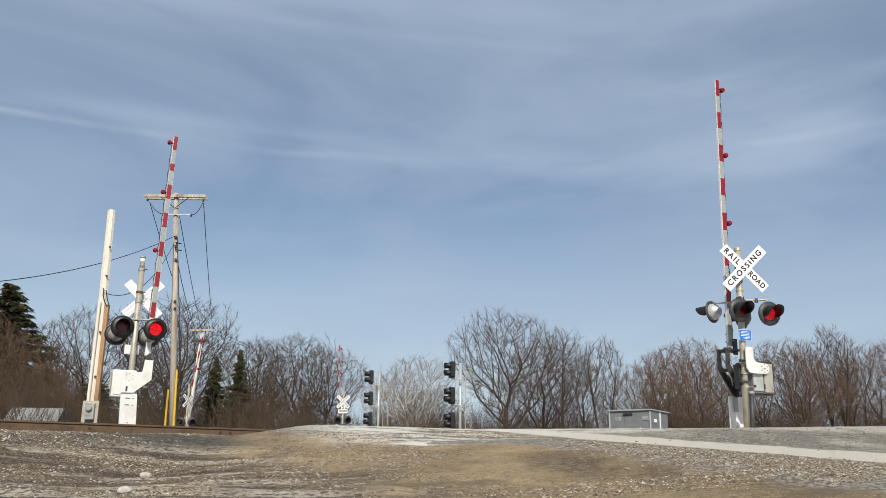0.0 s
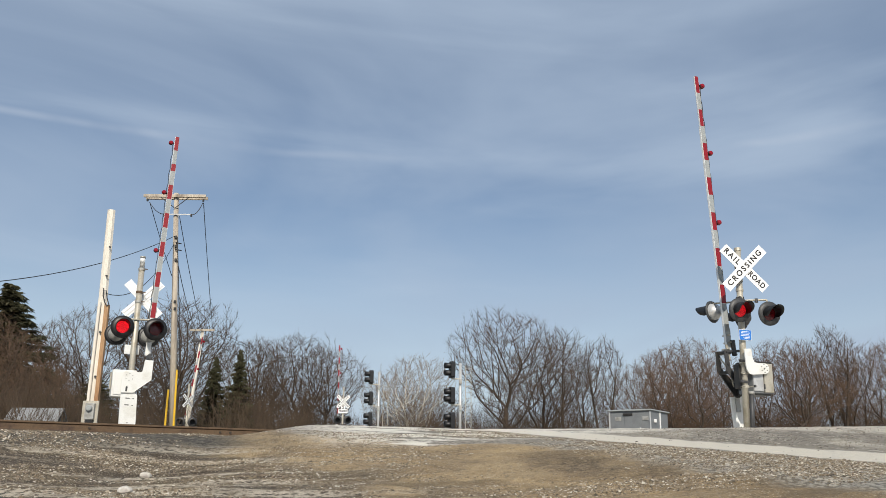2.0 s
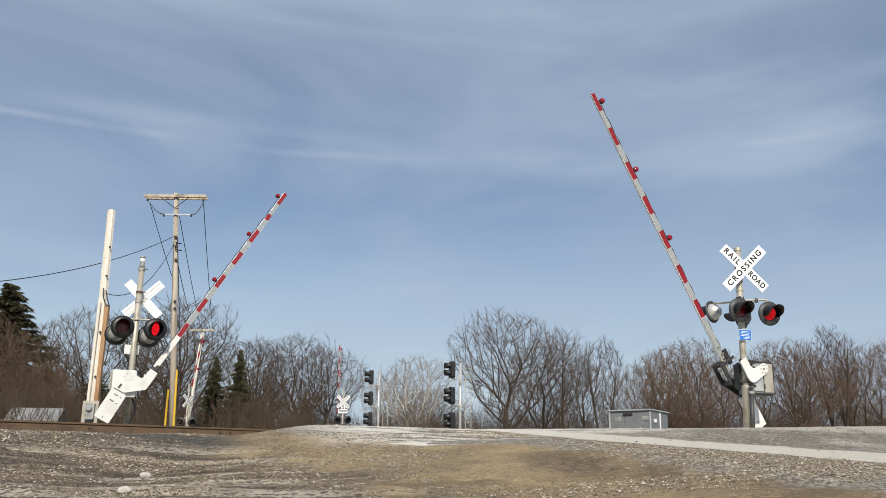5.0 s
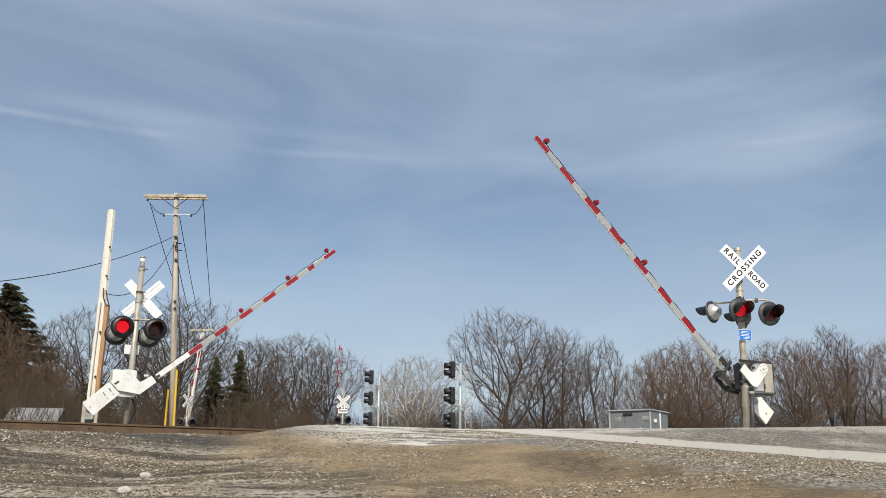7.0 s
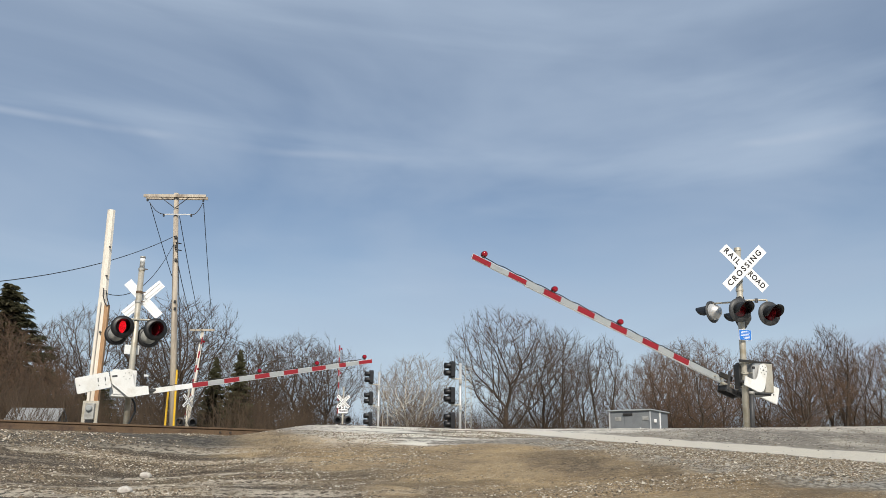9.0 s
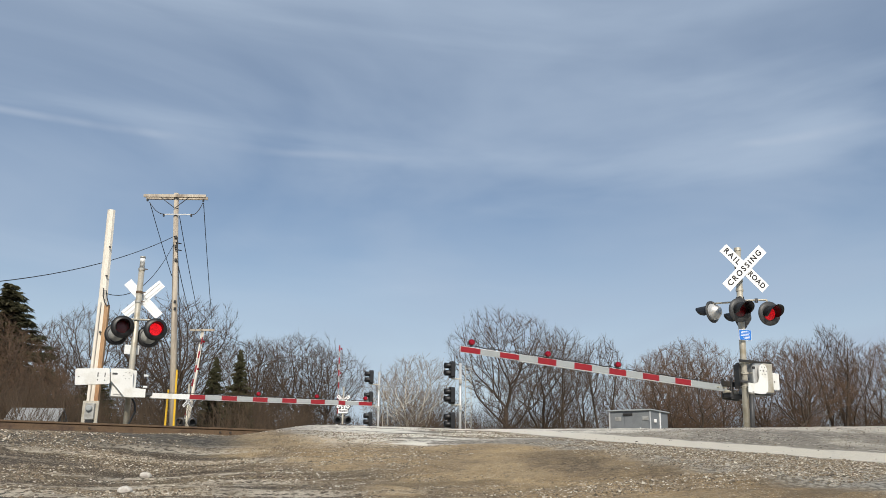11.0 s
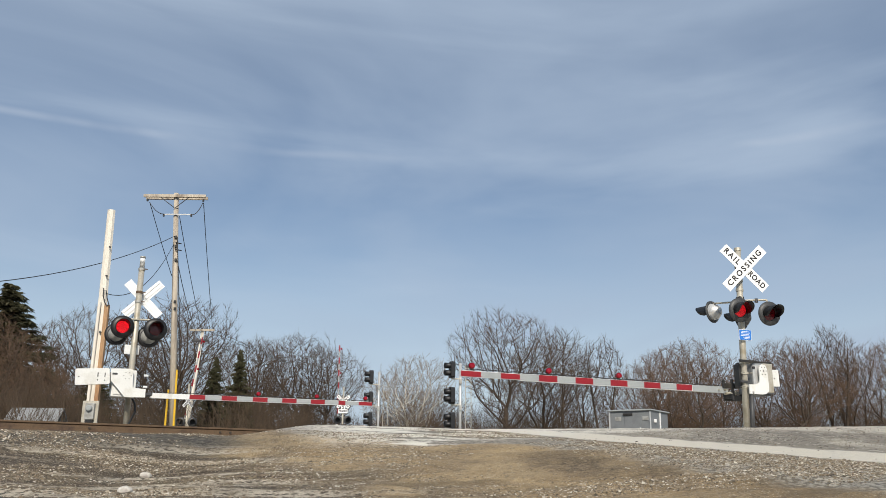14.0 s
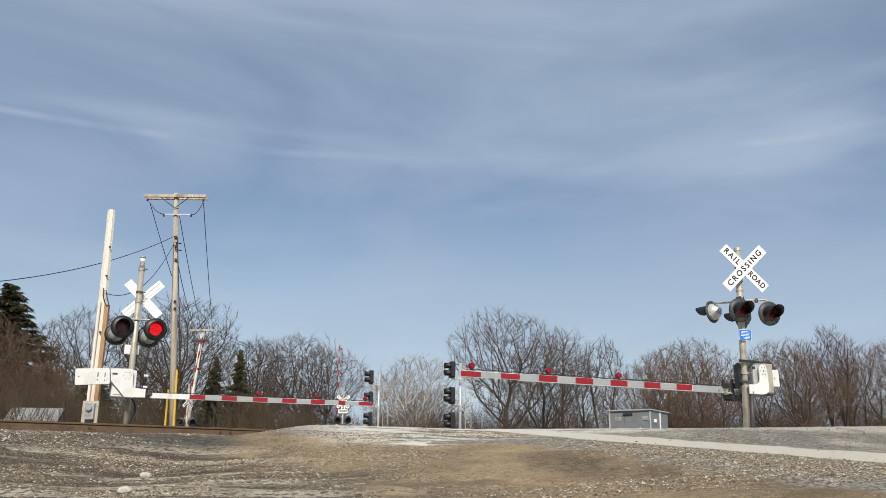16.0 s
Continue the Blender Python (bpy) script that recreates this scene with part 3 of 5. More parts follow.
def gate_arm(sig, pivot, base, tip, reds, blank, plate_y, slim):
    """The arm in its own space: x along the arm from the pivot, z up when it is down."""
    d = Vector((tip[0] - base[0], 0, tip[1] - base[1]))
    L = d.length
    ang = math.degrees(math.atan2(d.z, d.x))
    arm_m = pose(base[0], 0, base[1]) @ pose(0, 0, 0, 0, -ang, 0)
    bm = bmesh.new()
    hb, ht = 0.130, 0.112
    w = 0.055
    box((L - slim, w, hb), ((L - slim) / 2, 0, 0), 0.004, bm=bm)
    box((slim, w * 0.7, ht), (L - slim / 2 - 0.001, 0, 0.004), 0.004, bm=bm)
    bmesh.ops.transform(bm, matrix=arm_m, verts=bm.verts)
    arm = part("gate_arm", bm, SIGNBACK, sig, "long striped gate arm", m=pivot)
    for side in (1, -1):
        for i, (a, b) in enumerate(reds):
            yy = side * (w / 2 + 0.0025)
            part("red_stripe", box((b - a, 0.003, (ht if a < slim - 0.1 else hb) - 0.012), (L - (a + b) / 2, yy if a >= slim - 0.1 else side * (w * 0.35 + 0.0025), 0.002), turn=None), RED, arm, m=arm_m)
            if i + 1 < len(reds):
                c = reds[i + 1][0]
                part("silver_stripe", box((c - b, 0.003, (ht if b < slim - 0.1 else hb) - 0.012), (L - (c + b) / 2, yy if b >= slim - 0.1 else side * (w * 0.35 + 0.0025), 0.002)), GREYSHEET, arm, m=arm_m)
        part("white_end_sleeve", box((blank, 0.004, hb - 0.004), (blank / 2, side * (w / 2 + 0.003), 0)), WHITE if plate_y < 0 else GREYSHEET, arm, m=arm_m)
    return arm, arm_m, L


def arm_lamp(arm, arm_m, x):
    lamp = part("arm_light", tube((0, 0, 0.07), (0, 0, 0.12), 0.03, 0.035, 10), BLACK, arm, m=arm_m @ pose(x, 0, 0))
    part("lens", lathe([(0, -0.07), (0.03, -0.066), (0.052, -0.05), (0.057, 0), (0.052, 0.05), (0.03, 0.066), (0, 0.07)], 16), REDGLASS, arm, "round red plastic light", m=arm_m @ pose(x, 0, 0.15), smooth=True)
    part("lamp_collar", lathe([(0.059, -0.012), (0.062, 0.0), (0.059, 0.012)], 16), BLACK, arm, m=arm_m @ pose(x, 0, 0.15), smooth=True)


def arm_cable(arm, arm_m, x0, x1):
    pts = []
    n = 40
    for i in range(n + 1):
        x = x0 + (x1 - x0) * i / n
        pts.append(arm_m @ Vector((x, 0.0, 0.088 + 0.012 * math.sin(i * 2.1))))
    cable(pts, 0.009, "arm_cable", WIRE, arm)


RIGHT_M = pose(6.33, 17.69, 1.2, 0, 0, 180 + 25.2)
LEFT_M = pose(-7.82, 21.5, 1.08, 0, 0, 26.1)


def signal_right():
    sig = empty("crossing_signal", RIGHT_M, "railroad crossing signal mast with crossbuck, lights and striped gate", "crossing signal", "signals at the crossing")
    inv = RIGHT_M.inverted()
    foot, head = inv @ Vector((6.235, 17.69, 1.1)), inv @ Vector((6.342, 17.69, 5.1))
    along = lambda z: foot.lerp(head, (z + 0.1) / 4.0)
    part("mast", tube(foot, head, 0.066, 0.066, 20), GALV, sig, "bare galvanised steel mast", smooth=True)
    part("mast_cap", tube(along(3.9), along(3.97), 0.075, 0.07, 20), GALV, sig)
    for z in (3.22, 3.52, 3.02):
        part("sign_clamp", tube(along(z), along(z + 0.05), 0.08, 0.08, 16), GALV, sig)
    crossbuck(sig, inv, facing((6.386, 17.50, 4.68), (0.10, -0.99, 0)), size=1.235)
    aim = (0.22, -0.95, -0.07)
    lenses = [flasher(sig, inv, p, aim, 0.255, 0.145, glow=DIMLIT) for p in ((6.195, 17.4, 3.76), (6.82, 17.45, 3.70))]
    away = (-0.62, 0.78, -0.05)
    for p, sh in (((5.941, 18.45, 3.91), ALU), ((6.425, 18.05, 3.71), DARKBOX)):
        flasher(sig, inv, p, away, 0.245, 0.15, lit=False, shell=sh)
    for a, b in (((5.94, 18.35, 4.08), (6.31, 17.72, 4.0)), ((6.31, 17.6, 4.0), (6.84, 17.6, 4.02)), ((5.94, 18.35, 4.08), (5.94, 18.38, 4.0)), ((6.84, 17.6, 4.02), (6.84, 17.58, 3.9))):
        part("light_bar", tube(inv @ Vector(a), inv @ Vector(b), 0.02, 0.02, 10), GALV, sig)
    part("junction_box", box((0.13, 0.13, 0.13), along(2.84), 0.02), DARKBOX, sig)
    for p in ((5.94, 18.35, 4.07), (6.62, 17.6, 4.0)):
        part("bar_elbow", tube(inv @ Vector(p) + Vector((0, 0, -0.04)), inv @ Vector(p) + Vector((0, 0, 0.045)), 0.036, 0.036, 10), DARKBOX, sig)
    sm = inv @ facing((6.318, 17.57, 3.265), (0.12, -0.99, 0)) @ pose(0, 0, 0, 0, -2.5, 0)
    s = part("notice_sign", box((0.255, 0.006, 0.21), bevel=0.004), BLUE, sig, "small blue notice sign with white lines", m=sm)
    part("border", box((0.272, 0.004, 0.227), (0, -0.006, 0), bevel=0.003), SIGNWHITE, s)
    for z, w, x in ((0.07, 0.16, 0.0), (0.042, 0.19, 0.0), (0.012, 0.17, 0.005), (-0.018, 0.20, 0.0), (-0.05, 0.15, -0.02), (-0.078, 0.11, -0.035)):
        part("text_bar", box((w, 0.002, 0.009), (x, 0.0045, z)), SIGNWHITE, s)
    # the mechanism box and its brackets
    mech = part("gate_mechanism", box((0.54, 0.42, 0.64), (-0.37, -0.17, 1.20), 0.018), CABINET, sig, "grey steel gate mechanism box")
    part("cover", box((0.245, 0.05, 0.60), (-0.515, 0.06, 1.205), 0.012), GALV, mech, "tan-stained steel side cover")
    part("door", box((0.27, 0.03, 0.55), (-0.24, 0.055, 1.20), 0.01), ALU, mech, "bare steel door")
    part("lid_lip", box((0.57, 0.45, 0.03), (-0.37, -0.17, 1.53), 0.008), IRON, mech)
    part("base_flange", box((0.50, 0.36, 0.035), (-0.36, -0.16, 0.862), 0.006), IRON, mech)
    for z in (1.02, 1.40):
        part("hinge", tube((-0.375, 0.09, z - 0.05), (-0.375, 0.09, z + 0.05), 0.016, 0.016, 8), DARKBOX, mech)
        part("latch", box((0.05, 0.04, 0.05), (-0.12, 0.075, z), 0.008), DARKBOX, mech)
    part("lift_ring", lathe([(0.035, -0.008), (0.047, 0.0), (0.035, 0.008), (0.027, 0.0), (0.035, -0.008)], 14), DARKBOX, mech, m=pose(-0.37, -0.05, 1.575))
    part("bracket", box((0.44, 0.05, 0.05), (0.05, 0.10, 1.52), 0.008), IRON, sig)
    part("bracket", box((0.22, 0.05, 0.05), (0.12, 0.04, 1.10), 0.008), DARKBOX, sig)
    part("bracket", box((0.06, 0.16, 0.50), (0.16, -0.10, 1.22), 0.012), IRON, sig, "dark back plate of the mechanism")
    for z in (0.98, 1.26, 1.47):
        part("mast_clamp", tube(along(z), along(z + 0.05), 0.088, 0.088, 16), GALV, sig)
        for x in (-0.1, 0.1):
            part("clamp_bolt", tube(along(z + 0.025) + Vector((x, 0.02, 0)), along(z + 0.025) + Vector((x, 0.13, 0)), 0.012, 0.012, 6), GALV, sig)
    ca, cb = inv @ Vector((6.315, 17.6, 1.1)), inv @ Vector((6.362, 17.6, 2.10))
    part("conduit", tube(ca, cb, 0.046, 0.046, 14), DARKBOX, sig, smooth=True)
    part("conduit_coupling", tube(ca.lerp(cb, 0.94), cb, 0.06, 0.06, 14), GREYBOX, sig, smooth=True)
    part("base_plate", box((0.4, 0.4, 0.03), (foot.x, foot.y, 0.015), 0.004), GALV, sig)
    piv = inv @ Vector((6.477, 18.208, 2.541))
    reds = [(0.813 * i, 0.813 * i + 0.406) for i in range(7)]
    arm, am, L = gate_arm(sig, Matrix.Translation(piv), (0.55, -0.37), (6.795, -0.225), reds, 0.95, 0.3, 1.22)
    for d in (0.22, 1.85, 3.47):
        arm_lamp(arm, am, L - d)
    arm_cable(arm, am, 0.2, L - 0.25)
    hx = 0.045
    lev = [(0.115 * math.cos(a) + hx, 0.14 * math.sin(a) - 0.005) for a in (0.4, 0.9, 1.4, 1.9, 2.4, 2.9)]
    lev += [(hx - 0.115, -0.34), (hx - 0.10, -0.42), (hx - 0.03, -0.475), (hx + 0.06, -0.49), (hx + 0.42, -0.48), (hx + 0.42, -0.29), (hx + 0.22, -0.29), (hx + 0.14, -0.25), (hx + 0.115, -0.17)]
    part("lever", plate(lev, 0.53, 0.555), WHITE, arm, "white lever plate with bolt circle")
    for i in range(6):
        a = i * 1.047
        part("bolt", lathe([(0, 0.567), (0.0095, 0.565), (0.0095, 0.555)], 8), DARKBOX, arm, m=pose(hx + 0.08 * math.cos(a), 0, -0.005 + 0.085 * math.sin(a)))
    part("bolt", lathe([(0, 0.570), (0.016, 0.568), (0.016, 0.555)], 10), DARKBOX, arm, m=pose(hx, 0, -0.005))
    part("shaft", tube((0, -0.24, 0), (0, 0.53, 0), 0.05, 0.05, 14), DARKBOX, arm)
    part("shaft_end", tube((0, -0.27, 0), (0, -0.24, 0), 0.035, 0.035, 12), ALU, arm)
    # an open frame of two steel plates carries the arm and the weights
    fork = [(-0.50, -0.16), (-0.46, -0.22), (0.06, -0.58), (0.49, -0.58), (0.49, -0.48), (0.14, -0.48), (-0.02, -0.36), (-0.20, -0.16), (0.10, -0.02), (0.12, 0.08), (0.0, 0.13), (-0.12, 0.08), (-0.40, 0.02), (-0.50, -0.08)]
    part("fork", plate(fork, -0.19, -0.165), IRON, arm, "dark steel frame that holds the arm")
    part("fork", plate(fork, 0.065, 0.09), DARKBOX, arm, "grey steel frame that holds the arm")
    part("cross_bar", box((0.07, 0.25, 0.16), (0.45, -0.05, -0.46), 0.01), IRON, arm)
    part("cross_bar", box((0.05, 0.05, 0.40), (0.47, 0.07, -0.34), 0.008), DARKBOX, arm)
    part("cross_bar", box((0.05, 0.05, 0.40), (0.47, -0.17, -0.34), 0.008), IRON, arm)
    for x, z in ((0.52, -0.44), (0.66, -0.37), (0.82, -0.37)):
        part("arm_bolt", tube((x, -0.12, z), (x, 0.10, z), 0.016, 0.016, 8), GALV, arm)
    part("spring", tube((0.30, 0.02, -0.40), (0.62, 0.02, -0.44), 0.028, 0.028, 10), GALV, arm, "coiled steel spring")
    part("arm_strap", box((0.42, 0.012, 0.05), (0.72, -0.045, -0.315), 0.004), GALV, arm)
    part("cross_bar", box((0.34, 0.04, 0.11), (0.54, 0.055, -0.28), 0.01), IRON, arm)
    part("cross_bar", box((0.07, 0.27, 0.07), (0.03, -0.05, -0.50), 0.01), IRON, arm)
    part("cross_bar", box((0.10, 0.27, 0.10), (-0.40, -0.05, -0.10), 0.01), IRON, arm)
    for a, b in (((0.36, -0.16, -0.50), (-0.26, 0.06, -0.22)), ((0.36, 0.06, -0.50), (-0.26, -0.16, -0.22))):
        part("brace", tube(a, b, 0.016, 0.016, 8), GALV, arm)
    for x, z in ((0.46, -0.53), (0.2, -0.53), (-0.1, -0.42), (-0.43, -0.12)):
        part("bolt", tube((x, 0.09, z), (x, 0.115, z), 0.02, 0.02, 8), DARKBOX, arm)
    part("weight_bar", box((0.80, 0.03, 0.12), (-0.40, -0.26, -0.07), 0.01), GREYBOX, arm)
    part("weight_bar", box((0.12, 0.10, 0.10), (-0.36, -0.215, -0.08), 0.01), DARKBOX, arm)
    part("hole", tube((-1.12, -0.274, -0.05), (-1.12, -0.27, -0.05), 0.018, 0.018, 10), BLACK, arm)
    part("counterweight", box((0.80, 0.05, 0.37), (-0.87, -0.30, -0.04), 0.012), WHITE, arm, "white counterweight plate")
    return arm, piv, lenses


def signal_left():
    sig = empty("crossing_signal", LEFT_M, "railroad crossing signal mast seen from behind, with white gate lever", "crossing signal", "signals at the crossing")
    inv = LEFT_M.inverted()
    part("mast", tube((0, 0, -0.1), (0, 0, 4.42), 0.073, 0.073, 20), GALV, sig, "bare galvanised steel mast", smooth=True)
    part("mast_cap", tube((0, 0, 4.42), (0, 0, 4.56), 0.064, 0.064, 18), GREYBOX, sig, "grey sleeve on top of the mast", smooth=True)
    part("mast_cap", tube((0, 0, 4.56), (0, 0, 4.69), 0.062, 0.062, 18), SIGNBACK, sig, "pale sleeve on top of the mast", smooth=True)
    part("cap_rim", tube((0, 0, 4.69), (0, 0, 4.735), 0.07, 0.07, 18), GREYBOX, sig, smooth=True)
    for z in (3.5, 3.75, 4.36):
        part("mast_clamp", tube((0, 0, z), (0, 0, z + 0.06), 0.088, 0.088, 18), RUST if z == 3.75 else GREYBOX, sig)
        part("clamp_bolt", tube((0.06, -0.09, z + 0.03), (0.14, -0.06, z + 0.03), 0.014, 0.014, 6), RUST, sig)
    crossbuck(sig, inv, facing((-7.76, 21.66, 4.72), (-0.18, 0.98, 0)), lettered=False)
    aim = (0.42, -0.90, -0.03)
    lenses = [flasher(sig, inv, p, aim, 0.285, 0.16, face=BLACK) for p in ((-8.085, 21.3, 3.93), (-7.245, 21.3, 3.87))]
    for p in ((-8.40, 21.75, 3.81), (-7.56, 21.75, 3.75)):
        flasher(sig, inv, p, (-0.42, 0.90, -0.03), 0.285, 0.16, lit=False, face=BLACK, shell=GREYBOX)
    part("light_bar", tube(inv @ Vector((-8.15, 21.42, 4.15)), inv @ Vector((-7.22, 21.42, 4.12)), 0.025, 0.025, 10), GALV, sig)
    for x in (-8.1, -7.28):
        part("light_bar", tube(inv @ Vector((x, 21.42, 4.13)), inv @ Vector((x - 0.1, 21.5, 3.9)), 0.022, 0.022, 8), GALV, sig)
    part("bracket", box((0.36, 0.04, 0.24), (-0.03, 0.12, 2.31), 0.015), SIGNBACK, sig, "pale plate clamped behind the mast")
    mech = part("gate_mechanism", box((0.56, 0.36, 0.66), (-0.19, -0.28, 1.40), 0.02), WHITE, sig, "white steel gate mechanism box")
    part("door", box((0.46, 0.02, 0.56), (-0.19, -0.47, 1.40), 0.008), WHITE, mech)
    part("hinge", tube((-0.50, -0.40, 1.25), (-0.50, -0.40, 1.65), 0.022, 0.022, 8), GALV, mech)
    for x, z in ((0.28, 1.63), (0.28, 1.35)):
        part("stud", tube((x, -0.3, z), (x + 0.1, -0.3, z), 0.03, 0.03, 8), SIGNBACK, sig)
    part("base_plate", box((0.45, 0.45, 0.03), (0, 0, 0.02), 0.004), GALV, sig)
    cable([Vector((0.05, -0.12, 1.1)), Vector((0.14, -0.16, 0.95)), Vector((0.17, -0.16, 0.75)), Vector((0.09, -0.12, 0.55)), Vector((0.03, -0.1, 0.4))], 0.028, "hose", WIRE, sig)
    piv = inv @ Vector((-7.915, 21.469, 2.672))
    reds = [(0, 0.40), (0.80, 1.0), (1.40, 1.80), (2.20, 2.60), (3.0, 3.40), (3.82, 4.22), (4.64, 5.04)]
    arm, am, L = gate_arm(sig, Matrix.Translation(piv), (0.60, -0.42), (6.615, -0.385), reds, 0.55, -0.3, 0.9)
    for d in (0.2, 1.63, 3.25):
        arm_lamp(arm, am, L - d)
    arm_cable(arm, am, 0.2, L - 0.25)
    lev = [(-0.43, 0.145), (0.01, 0.16), (0.06, 0.145), (0.09, 0.10), (0.10, -0.25), (0.12, -0.29), (0.16, -0.30), (0.417, -0.32), (0.417, -0.52), (0.0, -0.53), (-0.06, -0.53), (-0.11, -0.48), (-0.41, -0.15)]
    part("lever", plate(lev, -0.58, -0.55), WHITE, arm, "white S-shaped lever plate")
    cw = part("counterweight", plate([(-1.23, 0.06), (-1.21, 0.085), (-0.50, 0.14), (-0.47, 0.12), (-0.435, -0.21), (-0.46, -0.24), (-1.18, -0.30), (-1.205, -0.28)], -0.66, -0.585), WHITE, arm, "white counterweight plate")
    part("hole", tube((-1.14, -0.664, -0.1), (-1.14, -0.66, -0.1), 0.014, 0.014, 8), DARKBOX, cw)
    for x in (-0.74, -0.58):
        part("slot", box((0.022, 0.006, 0.10), (x + 0.02, -0.663, -0.03)), DARKBOX, cw)
        part("slot", box((0.022, 0.006, 0.03), (x + 0.02, -0.663, -0.16)), DARKBOX, cw)
    part("slot", box((0.12, 0.006, 0.045), (-0.33, -0.583, 0.02)), DARKBOX, arm)
    for i in range(6):
        a = i * 1.047
        part("bolt", lathe([(0, -0.60), (0.013, -0.598), (0.013, -0.58)], 8), GREYBOX, arm, m=pose(0.085 * math.cos(a) - 0.04, 0, 0.085 * math.sin(a) - 0.01))
    part("shaft", tube((0, -0.55, 0), (0, 0.1, 0), 0.05, 0.05, 14), DARKBOX, arm)
    part("arm_hinge", box((0.14, 0.5, 0.07), (0.52, -0.3, -0.43), 0.01), DARKBOX, arm)
    return arm, piv, lenses


RIGHT = signal_right()
LEFT = signal_left()

# ---------------------------------------------------------------- poles and wires
def stub_pole():
    th = empty("stub_pole", pose(-10.09, 25.0, 1.05), "tall pale bare timber pole with an orange weathered lower half", "pole")
    bm = bmesh.new()
    tube((0, 0, -0.1), (-0.12, 0, 7.1), 0.155, 0.12, 8, bm)
    part("pole", bm, WOODPALE, th, "pale bare timber")
    part("backing_board", box((0.12, 0.14, 4.15), (0.12, -0.1, 2.05), 0.01), WOODORANGE, th, "rusty orange weathered timber board")
    part("conduit", tube((-0.09, -0.2, 0.9), (-0.08, -0.2, 4.2), 0.045, 0.045, 10), WOODPALE, th, "pale batten")
    for z in (2.0, 3.3, 5.0, 5.9):
        part("bolt", tube((0.02, -0.18, z), (0.02, -0.13, z), 0.03, 0.03, 8), DARKBOX, th)
    cable([Vector((-0.02, -0.17, 4.62)), Vector((0.0, -0.2, 4.4)), Vector((0.06, -0.2, 4.2)), Vector((0.14, -0.19, 4.08)), Vector((0.19, -0.16, 4.12)), Vector((0.12, -0.17, 4.3)), Vector((0.06, -0.17, 4.55))], 0.016, "cable_loop", WIRE, th)
    mb = empty("meter_panel", pose(-10.0, 24.55, 1.05), "grey steel meter panel with a round glass meter", "electric meter")
    part("back_panel", box((0.46, 0.04, 0.66), (0, 0.05, 0.95), 0.008), GALV, mb)
    part("meter_box", box((0.26, 0.12, 0.46), (0.02, -0.02, 0.98), 0.015), GREYBOX, mb)
    part("meter_glass", lathe([(0, -0.17), (0.06, -0.165), (0.085, -0.14), (0.09, -0.08)], 20), GREYSHEET, mb, "round glass meter", m=pose(0.02, 0, 1.06), smooth=True)
    part("lower_box", box((0.2, 0.1, 0.08), (0.02, -0.03, 0.70), 0.008), BLACK, mb)
    for x in (-0.2, 0.2):
        part("post", box((0.05, 0.05, 0.75), (x, 0.06, 0.3), 0.005), GALV, mb)


def insulator(parent, p):
    part("insulator", lathe([(0, 0.0), (0.035, 0.0), (0.05, 0.04), (0.03, 0.06), (0.05, 0.09), (0.03, 0.12), (0, 0.13)], 10), DARKBOX, parent, m=Matrix.Translation(p) @ pose(0, 0, 0, 90, 0, 0))


